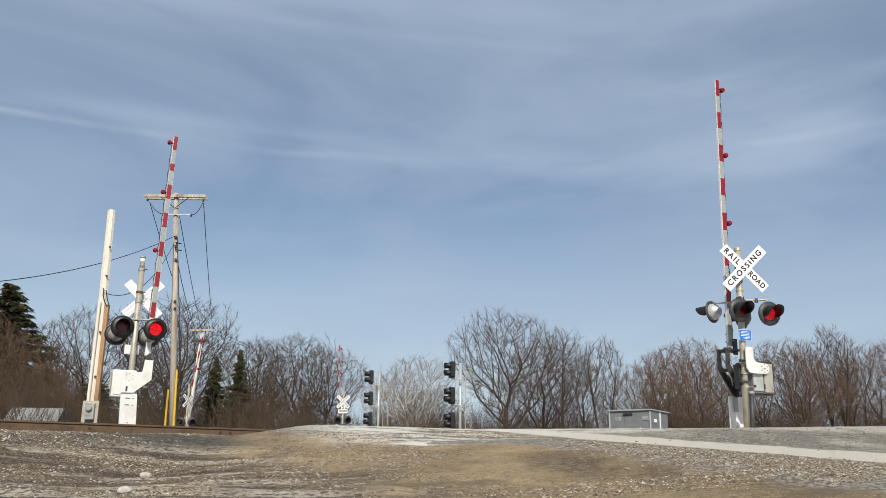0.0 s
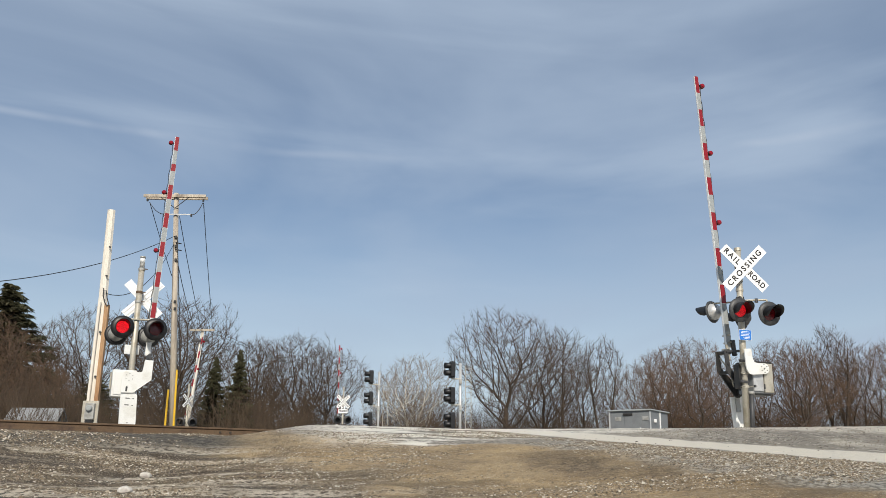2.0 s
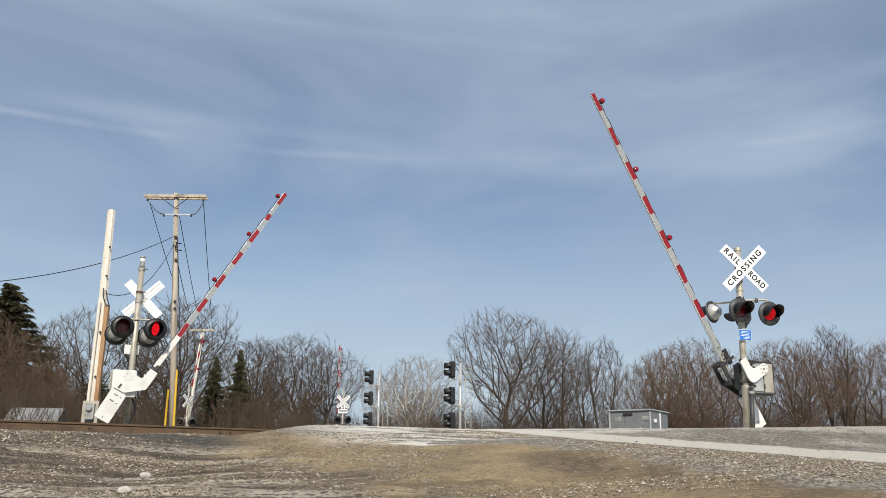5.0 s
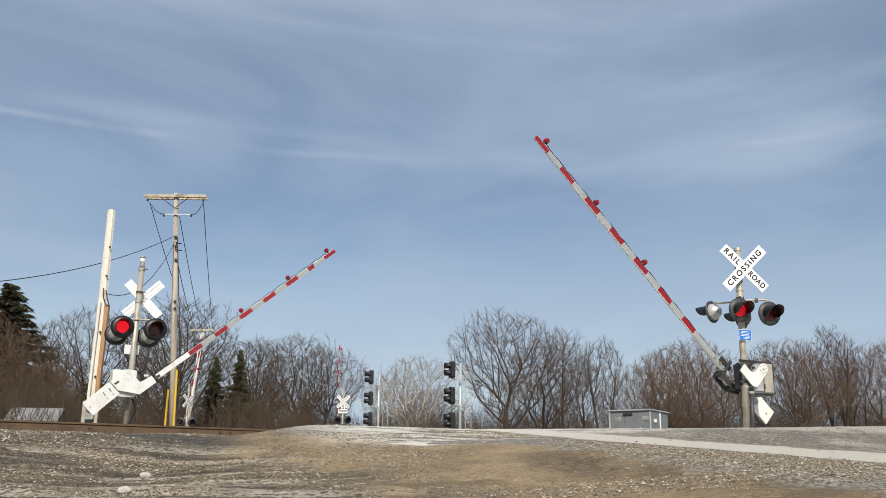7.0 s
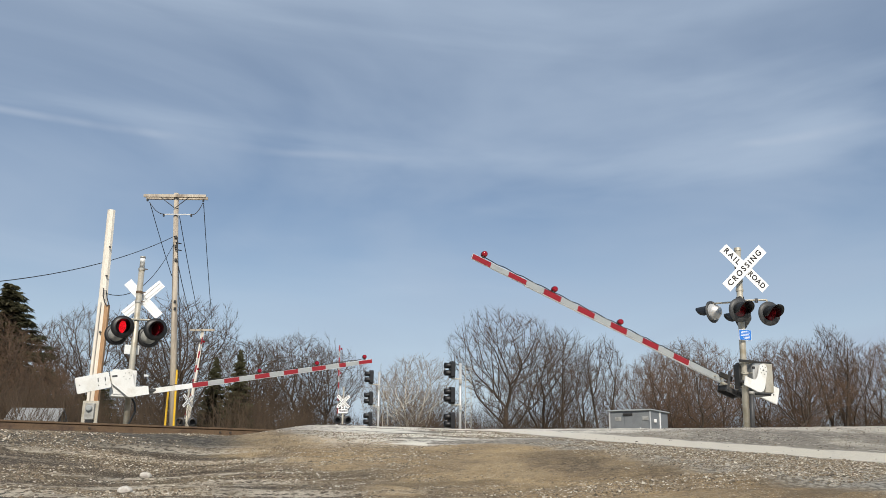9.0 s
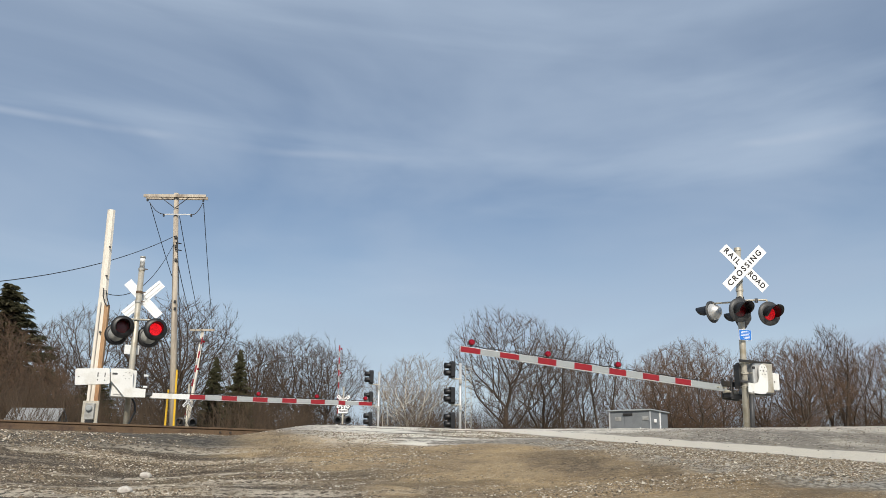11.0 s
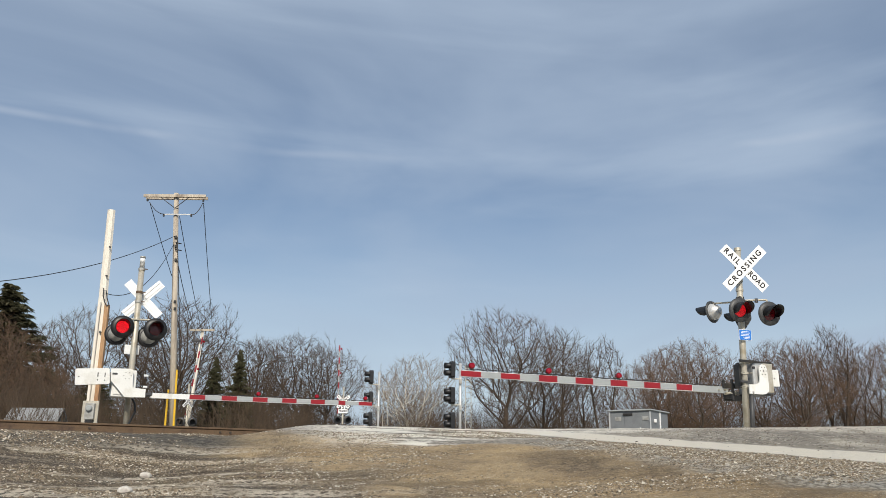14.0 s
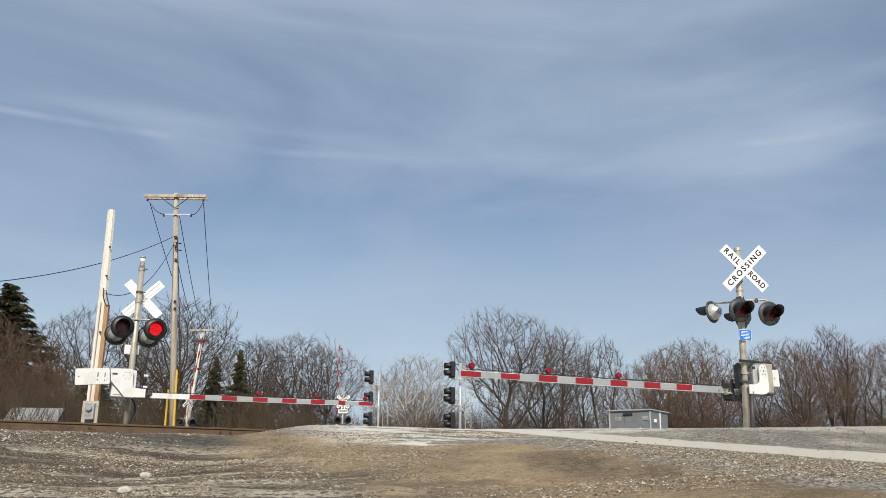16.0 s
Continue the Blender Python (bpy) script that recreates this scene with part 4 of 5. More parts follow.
def utility_pole():
    th = empty("utility_pole", pose(-10.75, 35.0, 1.05), "tall weathered grey wooden utility pole with crossarms", "utility pole", "utility poles")
    top = Vector((-0.82, 0, 11.0))
    part("pole", tube((0, 0, -0.2), top, 0.145, 0.10, 14), WOODGREY, th, smooth=True)
    for y in (-0.16, 0.16):
        part("crossarm", box((2.68, 0.10, 0.13), (-0.82, y, 10.83), 0.012), WOODGREY, th)
    part("steel_arm", box((1.22, 0.045, 0.045), (-0.63, -0.15, 10.0), 0.006), ALU, th, "thin galvanised lower arm")
    for a, b in (((-1.45, -0.2, 10.78), (-0.80, -0.15, 10.3)), ((-0.18, -0.2, 10.78), (-0.76, -0.15, 10.3))):
        part("brace", tube(a, b, 0.018, 0.018, 6), DARKBOX, th)
    for p in ((-2.0, -0.1, 10.6), (0.40, -0.1, 10.6), (-1.22, -0.16, 9.9), (-0.04, -0.16, 9.9)):
        insulator(th, p)
    for z in (9.0, 8.6, 8.0, 6.2, 5.9):
        part("pole_fitting", box((0.09, 0.08, 0.12), (-0.82 * z / 11 + 0.05, -0.13, z), 0.01), IRON, th)
    for x, z in ((0.16, 8.75), (0.2, 8.45)):
        part("pole_hook", tube((-0.6, -0.15, z), (-0.6 + x + 0.1, -0.2, z - 0.06), 0.03, 0.02, 8), BLACK, th)
    part("guy_guard", tube((-0.28, -0.35, -0.1), (-0.30, -0.3, 2.55), 0.045, 0.04, 8), YELLOW, th, "yellow plastic guy wire guard")
    part("guy_guard", tube((0.09, -0.35, -0.1), (-0.02, -0.3, 3.35), 0.05, 0.04, 8), YELLOW, th, "yellow plastic guy wire guard")
    cable([Vector((0.06, -0.2, 3.3)), Vector((-0.2, -0.2, 6.0)), Vector((-0.55, -0.17, 9.0))], 0.02, "riser_cable", WIRE, th)
    t2 = empty("utility_pole", pose(-15.42, 52.0, 1.05), "leaning far wooden utility pole with two short crossarms", "utility pole", "utility poles")
    part("pole", tube((0, 0, -0.2), (0.66, 0, 7.85), 0.14, 0.095, 12), WOODPALE, t2, smooth=True)
    part("crossarm", box((1.52, 0.10, 0.12), (0.66, -0.15, 7.78), 0.01), WOODGREY, t2)
    part("crossarm", box((1.0, 0.2, 0.16), (0.60, -0.15, 7.12), 0.02), DARKBOX, t2)
    for x in (0.0, 0.4, 0.95, 1.32):
        insulator(t2, (x, -0.15, 7.84))
    spans = [((-12.65, 34.9, 11.62), (-15.45, 51.9, 8.95), 0.3), ((-11.28, 34.8, 10.95), (-14.85, 51.9, 8.95), 0.15), ((-10.33, 34.9, 11.6), (-14.15, 51.9, 9.0), 0.15),
             ((-11.45, 20.0, 4.7), (-11.44, 34.9, 10.1), 0.35), ((-10.0, 24.8, 5.5), (-11.44, 34.9, 9.75), 0.75), ((-11.2, 34.8, 9.0), (-14.75, 51.9, 8.2), 0.5),
             ((-14.1, 52, 8.9), (-9.5, 120, 12.5), 0.8), ((-14.6, 52, 8.2), (-9.0, 120, 11.7), 0.8), ((-14.4, 52, 8.8), (-9.4, 120, 12.9), 0.8), ((-12.65, 34.9, 11.6), (-11.98, 34.8, 11.05), 0.12), ((-10.36, 34.9, 11.6), (-10.79, 34.8, 11.05), 0.18)]
    for a, b, s in spans:
        tagged(cable(sag(a, b, s), 0.013 if a[1] < 34 else 0.016, "overhead_wire", WIRE), "thin dark overhead wire between the poles", "overhead wire", "overhead wires")


stub_pole()
utility_pole()


# ---------------------------------------------------------------- far signals, cabinet, shed
def far_signal(m, arm_lean, label, tracks, size=1.1, turn=0.11):
    th = empty("crossing_signal", m, label, "crossing signal", "far crossing signals")
    part("mast", tube((0, 0, -0.1), (0, 0, 4.95), 0.06, 0.06, 12), GALV, th, smooth=True)
    inv = m.inverted()
    cb = facing(m @ Vector((0, -0.08, 3.95)), (turn, -1, 0))
    crossbuck(th, inv, cb, True, size)
    if tracks:
        s = part("track_sign", box((0.62, 0.012, 0.26), (0, -0.09, 3.32), 0.02), SIGNWHITE, th, "white sign that reads 2 TRACKS")
        part("track_sign", box((0.26, 0.012, 0.26), (0, -0.088, 3.56), 0.02), SIGNWHITE, th)
        back = pose(0, 0, 0, 0, 0, 180) @ UPRIGHT
        lettering("2", 0.26, 0.12, s, (0, -0.1, 3.56), back)
        lettering("TRACKS", 0.19, 0.50, s, (0, -0.1, 3.32), back)
    for x in (-0.33, 0.33):
        flasher(th, inv, m @ Vector((x, -0.15, 2.75)), (0.11 + 0.2 * (x > 0), -1, 0), 0.27, 0.15, lit=False)
        part("light_bar", tube((0, -0.05, 2.95), (x, -0.05, 2.9), 0.02, 0.02, 8), GALV, th)
    part("gate_mechanism", box((0.5, 0.4, 0.5), (0.05, 0.1, 1.1), 0.02), WHITE, th)
    L = 6.4
    am = pose(-0.33, 0.25, 1.1) @ pose(0, 0, 0, 0, arm_lean, 0)
    arm = part("gate_arm", box((0.09, 0.05, L), (0, 0, L / 2 + 0.3), 0.004), GREYSHEET, th, "raised striped gate arm", m=am)
    for i in range(8):
        part("red_stripe", box((0.096, 0.056, 0.42), (0, 0, L + 0.09 - i * 0.84)), RED, arm)
    for d in (0.25, 1.9, 3.5):
        part("arm_light", lathe([(0, -0.06), (0.06, -0.03), (0.06, 0.03), (0, 0.06)], 10), REDGLASS, arm, m=pose(0.12, 0, L + 0.3 - d))
    return th


far_signal(pose(-6.62, 58.0, 1.1, 0, 0, 6), -0.5, "far white crossbuck signal with raised gate and two dark lights", True)
far_signal(pose(-14.72, 50.0, 0.42, 0, 0, 20), 7.5, "far crossing signal beside a leaning pole with raised gate", False, 0.95, 1.3)


def block_signal(m, gap, label, lift=0.0):
    th = empty("railway_signal", m, label, "railway signal", "railway block signals")
    part("mast", tube((0, 0, -0.1), (0, 0, 5.0 + lift), 0.075, 0.075, 14), ALU, th, smooth=True)
    for i, z in enumerate((4.65 + lift, 3.3 + lift, 2.0 + lift)):
        hd = part("signal_head", plate([(-0.26, -0.36), (-0.19, -0.43), (0.17, -0.43), (0.22, -0.36), (0.22, 0.30), (0.15, 0.42), (-0.12, 0.42), (-0.26, 0.30)], -0.10, 0.12), BLACK, th, "black hooded signal head", m=pose(-gap, -0.1, z, 0, 0, -72))
        for zz in (0.2, -0.18):
            part("hood", lathe([(0.14, 0.0), (0.155, -0.30), (0.148, -0.30), (0.134, 0.0)], 16), BLACK, hd, m=pose(-0.02, -0.09, zz), smooth=True)
        part("bracket", box((gap, 0.06, 0.06), (-gap / 2, -0.05, z - 0.48), 0.008), GALV, th)
        part("bracket", tube((-gap, -0.05, z - 0.5), (-gap, -0.05, z - 0.36), 0.035, 0.035, 8), GALV, th)
        part("junction_box", box((0.16, 0.16, 0.26), (0.02, -0.1, z - 0.62), 0.01), GREYBOX, th)
    for x in (0.28, 0.58):
        part("ladder_rail", tube((x, 0.15, 0), (x, 0.15, 4.9), 0.018, 0.018, 6), GALV, th)
    for i in range(15):
        part("rung", tube((0.28, 0.15, 0.4 + i * 0.31), (0.58, 0.15, 0.4 + i * 0.31), 0.014, 0.014, 6), GALV, th)


block_signal(pose(0.97, 45.0, 1.08), 0.44, "silver railway signal mast with three black hooded heads")
block_signal(pose(-4.02, 55.0, 1.08), 0.52, "silver railway signal mast farther off with three black heads", 0.66)


def cabinet():
    m = pose(9.69, 40.0, 1.05, 0, 0, -34)
    th = empty("equipment_cabinet", m, "galvanised steel trackside equipment hut with flat roof", "equipment hut")
    part("body", box((2.05, 2.3, 2.3), (-1.025, 1.15, 1.15), 0.02), CABINET, th)
    part("roof", box((2.2, 2.5, 0.07), (-1.025, 1.15, 2.335), 0.02), GREYSHEET, th, "thin overhanging metal roof")
    d = part("door", box((0.85, 0.03, 1.95), (-0.85, -0.012, 1.1), 0.01), CABINET, th, "grey steel door")
    part("handle", box((0.04, 0.05, 0.16), (-0.50, -0.04, 1.45), 0.008), SIGNWHITE, d)
    part("vent", box((0.3, 0.03, 0.18), (-1.6, -0.012, 1.95), 0.006), GREYBOX, th)
    part("vent", box((0.3, 0.03, 0.18), (-0.25, -0.012, 1.95), 0.006), GREYBOX, th)
    part("door_hood", box((0.45, 0.1, 0.12), (-1.1, -0.04, 2.15), 0.01, pose(0, 0, 0, 25, 0, 0)), DARKBOX, th)
    for x in (-2.03, -0.02):
        part("corner_trim", box((0.06, 0.05, 2.28), (x, -0.01, 1.15), 0.005), ALU, th)
    part("corner_trim", box((0.05, 0.08, 2.28), (0.01, 1.2, 1.15), 0.005), SIGNWHITE, th)
    part("wall_lamp", box((0.1, 0.16, 0.16), (0.04, 0.5, 1.85), 0.02), SIGNWHITE, th)


cabinet()


def shed():
    th = empty("shed", pose(-17.2, 36.0, 0.95, 0, 0, 4), "low pale metal shed half hidden by brush", "shed")
    part("wall", box((2.0, 1.7, 1.3), (0, 0.95, 0.6), 0.02), SIGNBACK, th)
    part("roof", plate([(-0.05, 1.12), (0.95, 2.03), (1.95, 1.12), (1.95, 1.07), (0.95, 1.97), (-0.05, 1.07)], -1.1, 1.1), ROOFING, th, "grey sheet metal roof", m=pose(0, 0, 0, 0, 0, 90))
    for x in np.arange(-1.0, 1.05, 0.25):
        part("roof_rib", box((0.02, 1.33, 0.012), (float(x), 0.45, 1.585), 0, pose(0, 0, 0, 42.3, 0, 0)), ROOFING, th)


shed()


# ---------------------------------------------------------------- trees
def limb_mesh(name, limbs, material):
    vs, fs = [], []
    for pts, r0, r1, k in limbs:
        n = len(pts)
        base = len(vs)
        for i, p in enumerate(pts):
            d = (pts[min(i + 1, n - 1)] - pts[max(i - 1, 0)])
            q = d.to_track_quat("Z", "Y")
            r = r0 + (r1 - r0) * i / (n - 1)
            for j in range(k):
                a = 6.2832 * j / k
                vs.append(tuple(p + q @ Vector((r * math.cos(a), r * math.sin(a), 0))))
        for i in range(n - 1):
            for j in range(k):
                j2 = (j + 1) % k
                fs.append((base + i * k + j, base + i * k + j2, base + (i + 1) * k + j2, base + (i + 1) * k + j))
    me = bpy.data.meshes.new(name)
    me.from_pydata(vs, [], fs)
    me.materials.append(material)
    me.polygons.foreach_set("use_smooth", [True] * len(fs))
    return me


def crown_points(rnd, cfg, n, lobes):
    """Where the twigs of a tree end: in a lumpy crown, closest together towards its outside."""
    out = []
    z0, z1, wide, peak = cfg["low"], 10.0, cfg["wide"], cfg["peak"]
    while len(out) < n:
        a, h = rnd.uniform(0, 6.2832), rnd.random()
        z = z0 + (z1 - z0) * h
        prof = (h / peak) ** 0.7 if h < peak else math.sqrt(max(0.0, 1 - ((h - peak) / (1 - peak)) ** 2.2))
        lump = 1 + 0.34 * noise.noise((math.cos(a) * 1.3 + lobes, math.sin(a) * 1.3, z * 0.32)) + 0.18 * noise.noise((math.cos(a) * 3.1, math.sin(a) * 3.1 + lobes, z * 0.8))
        r = wide * max(prof, 0.03) * lump
        if rnd.random() > max(prof, 0.12):
            continue
        f = rnd.random() ** cfg["shell"]
        out.append((r * f * math.cos(a), r * f * math.sin(a), z - 1.5 * (1 - f) * prof + 0.5 * (lump - 1) * h * 3))
    return out


def branch_tree(rnd, cfg, n, stems):
    """Joins the crown's points to the stems, each by the shortest way from the ground; returns places and parents."""
    pts, par, path = [], [], []
    for k in range(stems):
        a = 6.2832 * k / stems + rnd.random()
        lean = 0.0 if stems == 1 else cfg["lean"]
        last = -1
        top = cfg["trunk"] * rnd.uniform(0.85, 1.15)
        for i in range(9):
            t = i / 8
            off = lean * top * t ** 1.3
            pts.append((0.12 * (stems > 1) * math.cos(a) + off * math.cos(a) + 0.12 * math.sin(3 * t + k), 0.12 * (stems > 1) * math.sin(a) + off * math.sin(a) + 0.1 * math.sin(4 * t + 2 * k), -0.2 + (top + 0.2) * t))
            par.append(last)
            path.append(top * t)
            last = len(pts) - 1
    root = len(pts)
    todo = np.array(crown_points(rnd, cfg, n, rnd.uniform(0, 50)))
    best = np.full(len(todo), 1e9)
    via = np.zeros(len(todo), int)
    live = np.ones(len(todo), bool)

    def meet(i):
        p = np.array(pts[i])
        d = todo - p
        cost = np.sqrt((d * d).sum(1)) + cfg["straight"] * path[i] + 1.2 * np.maximum(0.0, -d[:, 2])
        k = cost < best
        best[k], via[k] = cost[k], i

    for i in range(root):
        meet(i)
    for _ in range(len(todo)):
        j = int(np.argmin(np.where(live, best, 1e9)))
        live[j] = False
        v = int(via[j])
        p, q = np.array(pts[v]), todo[j]
        gap = float(np.linalg.norm(q - p))
        k = max(1, int(gap / 0.55))
        for i in range(1, k + 1):
            m = p + (q - p) * i / k
            pts.append(tuple(m + (0.04 * gap if i < k else 0.0) * np.array([rnd.gauss(0, 0.4), rnd.gauss(0, 0.4), rnd.gauss(-0.5, 0.3)])))
            par.append(v if i == 1 else len(pts) - 2)
            path.append(path[v] + gap * i / k)
            meet(len(pts) - 1)
    return np.array(pts), par, root


OAKCFG = dict(low=2.2, wide=3.5, peak=0.62, shell=0.42, trunk=4.2, lean=0.25, straight=0.28, twig=0.55, rise=0.6, tip=0.0062)
NARROWCFG = dict(OAKCFG, low=2.2, wide=2.3, peak=0.5, trunk=6.8, straight=0.30)
WILLOWCFG = dict(OAKCFG, low=1.6, wide=4.6, peak=0.52, shell=0.40, trunk=3.0, lean=0.75, straight=0.17, twig=0.6, rise=1.0)
POPLARCFG = dict(OAKCFG, low=3.0, wide=1.9, peak=0.55, shell=0.5, trunk=7.5, lean=0.16, straight=0.34, rise=0.8)


def tree(seed, cfg, bark, twig, label, m, stems=1, n=900, sprays=3):
    """A bare tree 10 m high."""
    rnd = random.Random(seed)
    pts, par, root = branch_tree(rnd, cfg, n, stems)
    count = len(pts)
    kids = [[] for _ in range(count)]
    for i, p in enumerate(par):
        if p >= 0:
            kids[p].append(i)
    tips = np.zeros(count)
    for i in range(count - 1, -1, -1):
        if not kids[i]:
            tips[i] = 1
        if par[i] >= 0:
            tips[par[i]] += tips[i]
    for _ in range(5):
        new_pts = pts.copy()
        for i in range(root, count):
            if kids[i]:
                c = max(kids[i], key=lambda q: tips[q])
                new_pts[i] = 0.5 * pts[i] + 0.25 * (pts[par[i]] + pts[c])
        pts = new_pts
    V = [Vector(p) for p in pts]
    k = 10.0 / max(v.z for v in V)
    V = [v * k for v in V]
    rad = [cfg["tip"] * float(t) ** 0.5 for t in tips]
    thick, thin = [], []
    # one limb runs on through its thickest child
    starts = [i for i in range(count) if par[i] < 0 or max(kids[par[i]], key=lambda q: tips[q]) != i]
    for i in starts:
        chain = [] if par[i] < 0 else [V[par[i]]]
        rs = [] if par[i] < 0 else [rad[i]]
        c = i
        while True:
            chain.append(V[c])
            rs.append(rad[c])
            if not kids[c]:
                break
            c = max(kids[c], key=lambda q: tips[q])
        if len(chain) > 1:
            (thick if tips[i] > 14 else thin).append((chain, rs))
    sprig = []
    for i in range(root, count):
        if tips[i] > 4:
            continue
        d = (V[i] - V[par[i]]).normalized()
        for _ in range(sprays):
            side = Vector((rnd.gauss(0, 1), rnd.gauss(0, 1), rnd.gauss(0, 0.6)))
            e = (d + side * 0.36 + Vector((0, 0, 0.5 * cfg["rise"]))).normalized()
            p = V[par[i]].lerp(V[i], rnd.random())
            sprig.append((p, p + e * cfg["twig"] * rnd.uniform(0.5, 1.3)))
    th = empty("tree", m, label, "tree", "bare trees along the woods")
    for nm, me in (("trunk", wood_mesh("trunk", thick, [], 7, bark)), ("crown", wood_mesh("crown", thin, sprig, 3, twig))):
        ob = new(nm, me)
        ob.parent = th
    return th


def wood_mesh(name, limbs, sprigs, k, material):
    """Tapered limbs, and sprigs that end in a point."""
    vs, fs = [], []
    ring = [(math.cos(6.2832 * j / k), math.sin(6.2832 * j / k)) for j in range(k)]
    for chain, rs in limbs:
        n, base = len(chain), len(vs)
        for i, p in enumerate(chain):
            q = (chain[min(i + 1, n - 1)] - chain[max(i - 1, 0)]).to_track_quat("Z", "Y")
            vs += [tuple(p + q @ Vector((rs[i] * c, rs[i] * s, 0))) for c, s in ring]
        for i in range(n - 1):
            a, b = base + i * k, base + (i + 1) * k
            fs += [(a + j, a + (j + 1) % k, b + (j + 1) % k, b + j) for j in range(k)]
    for p, end in sprigs:
        q = (end - p).to_track_quat("Z", "Y")
        base = len(vs)
        vs += [tuple(p + q @ Vector((0.0068 * math.cos(2.0944 * j), 0.0068 * math.sin(2.0944 * j), 0))) for j in range(3)]
        vs.append(tuple(end))
        fs += [(base + j, base + (j + 1) % 3, base + 3) for j in range(3)]
    me = bpy.data.meshes.new(name)
    me.from_pydata(vs, [], fs)
    me.materials.append(material)
    me.polygons.foreach_set("use_smooth", [True] * len(fs))
    return me


OAKS = [(-25.0, 60, 10.6), (-18.4, 60, 11.5), (5.7, 75, 13.7), (-21.2, 66, 11.2), (-16.9, 78, 11.2), (-13.4, 80, 12.3), (-11.2, 84, 11.4), (9.6, 82, 12.2), (-0.7, 96, 9.0)]
NARROWS = [(-16.3, 76, 11.2), (14.4, 88, 11.6), (-24.3, 70, 10.0), (-29.5, 66, 9.4), (11.4, 80, 13.0), (-17.9, 84, 9.2)]
WILLOWS = [(21.3, 72, 10.9), (29.0, 72, 10.9), (23.6, 88, 12.6), (20.6, 84, 10.2), (34.0, 86, 11.8), (38.2, 75, 11.1), (42.2, 80, 12.0), (26.2, 90, 11.8), (-24.4, 47, 6.9), (-21.6, 46, 5.0), (-26.8, 48, 8.6), (-29.0, 60, 9.0), (-32.4, 62, 9.7)]
SYCAMORES = [(-2.5, 84, 10.9), (-5.1, 90, 9.6)]
POPLARS = [(15.2, 80, 12.3), (34.4, 75, 12.6), (32.4, 77, 11.6), (36.6, 78, 11.9)]


def stand(x, y, h, rnd, wide=1.0):
    s = h / 10.0
    k = s * wide * rnd.uniform(0.92, 1.08)
    return pose(x, y, 1.0, 0, 0, rnd.uniform(0, 360)) @ Matrix.Diagonal((k, k, s, 1))


def woods():
    rnd = random.Random(11)
    kinds = ((OAKS, 3, OAKCFG, BARK, TWIG, "leafless grey-brown spreading tree behind the crossing", 1, 1.1, 2700),
             (NARROWS, 2, NARROWCFG, BARK, TWIG, "leafless slender upright tree at the wood's edge", 1, 1.0, 1700),
             (WILLOWS, 2, WILLOWCFG, BARK, REDTWIG, "leafless reddish-brown many-limbed tree at the wood's edge", 3, 1.0, 3400),
             (SYCAMORES, 1, OAKCFG, PALEBARK, PALETWIG, "leafless pale-barked tree with whitish trunk", 2, 1.1, 2200),
             (POPLARS, 2, POPLARCFG, BARK, TWIG, "leafless tall thin tree with upright limbs", 2, 1.0, 1300))
    made = []
    for places, variants, cfg, bark, twig, label, stems, wide, n in kinds:
        first = []
        for i, (x, y, h) in enumerate(places):
            m = stand(x, y, h, rnd, wide)
            if i < variants:
                first.append(tree(100 + 7 * i + len(made) * 13, cfg, bark, twig, label, m, stems, n))
            else:
                copy_thing(first[i % variants], m).matrix_basis = m
        made.append(first)
    # the wood behind, lower and farther
    pool = [tree(300 + i, cfg, BARK, TWIG, "leafless tree deep in the wood", stand(-77 - 4 * i, 108, 9.0, rnd), st, 900, 2) for i, (cfg, st) in enumerate(((OAKCFG, 1), (WILLOWCFG, 2), (NARROWCFG, 1)))]
    for i in range(46):
        x = -74 + i * 3.3 + rnd.uniform(-1.2, 1.2)
        y = 104 + rnd.uniform(-9, 12)
        px = x / y
        h = rnd.uniform(7.5, 10.6) if px > 0.26 or px < -0.14 else rnd.uniform(5.6, 7.6)
        if -0.125 < px < -0.085:
            h = rnd.uniform(3.6, 4.8)
        t = copy_thing(pool[i % len(pool)], pose(0, 0, 0))
        t.matrix_basis = stand(x, y, h, rnd, 1.15)
        tagged(t, "leafless tree deep in the wood", group="trees of the wood behind")


woods()


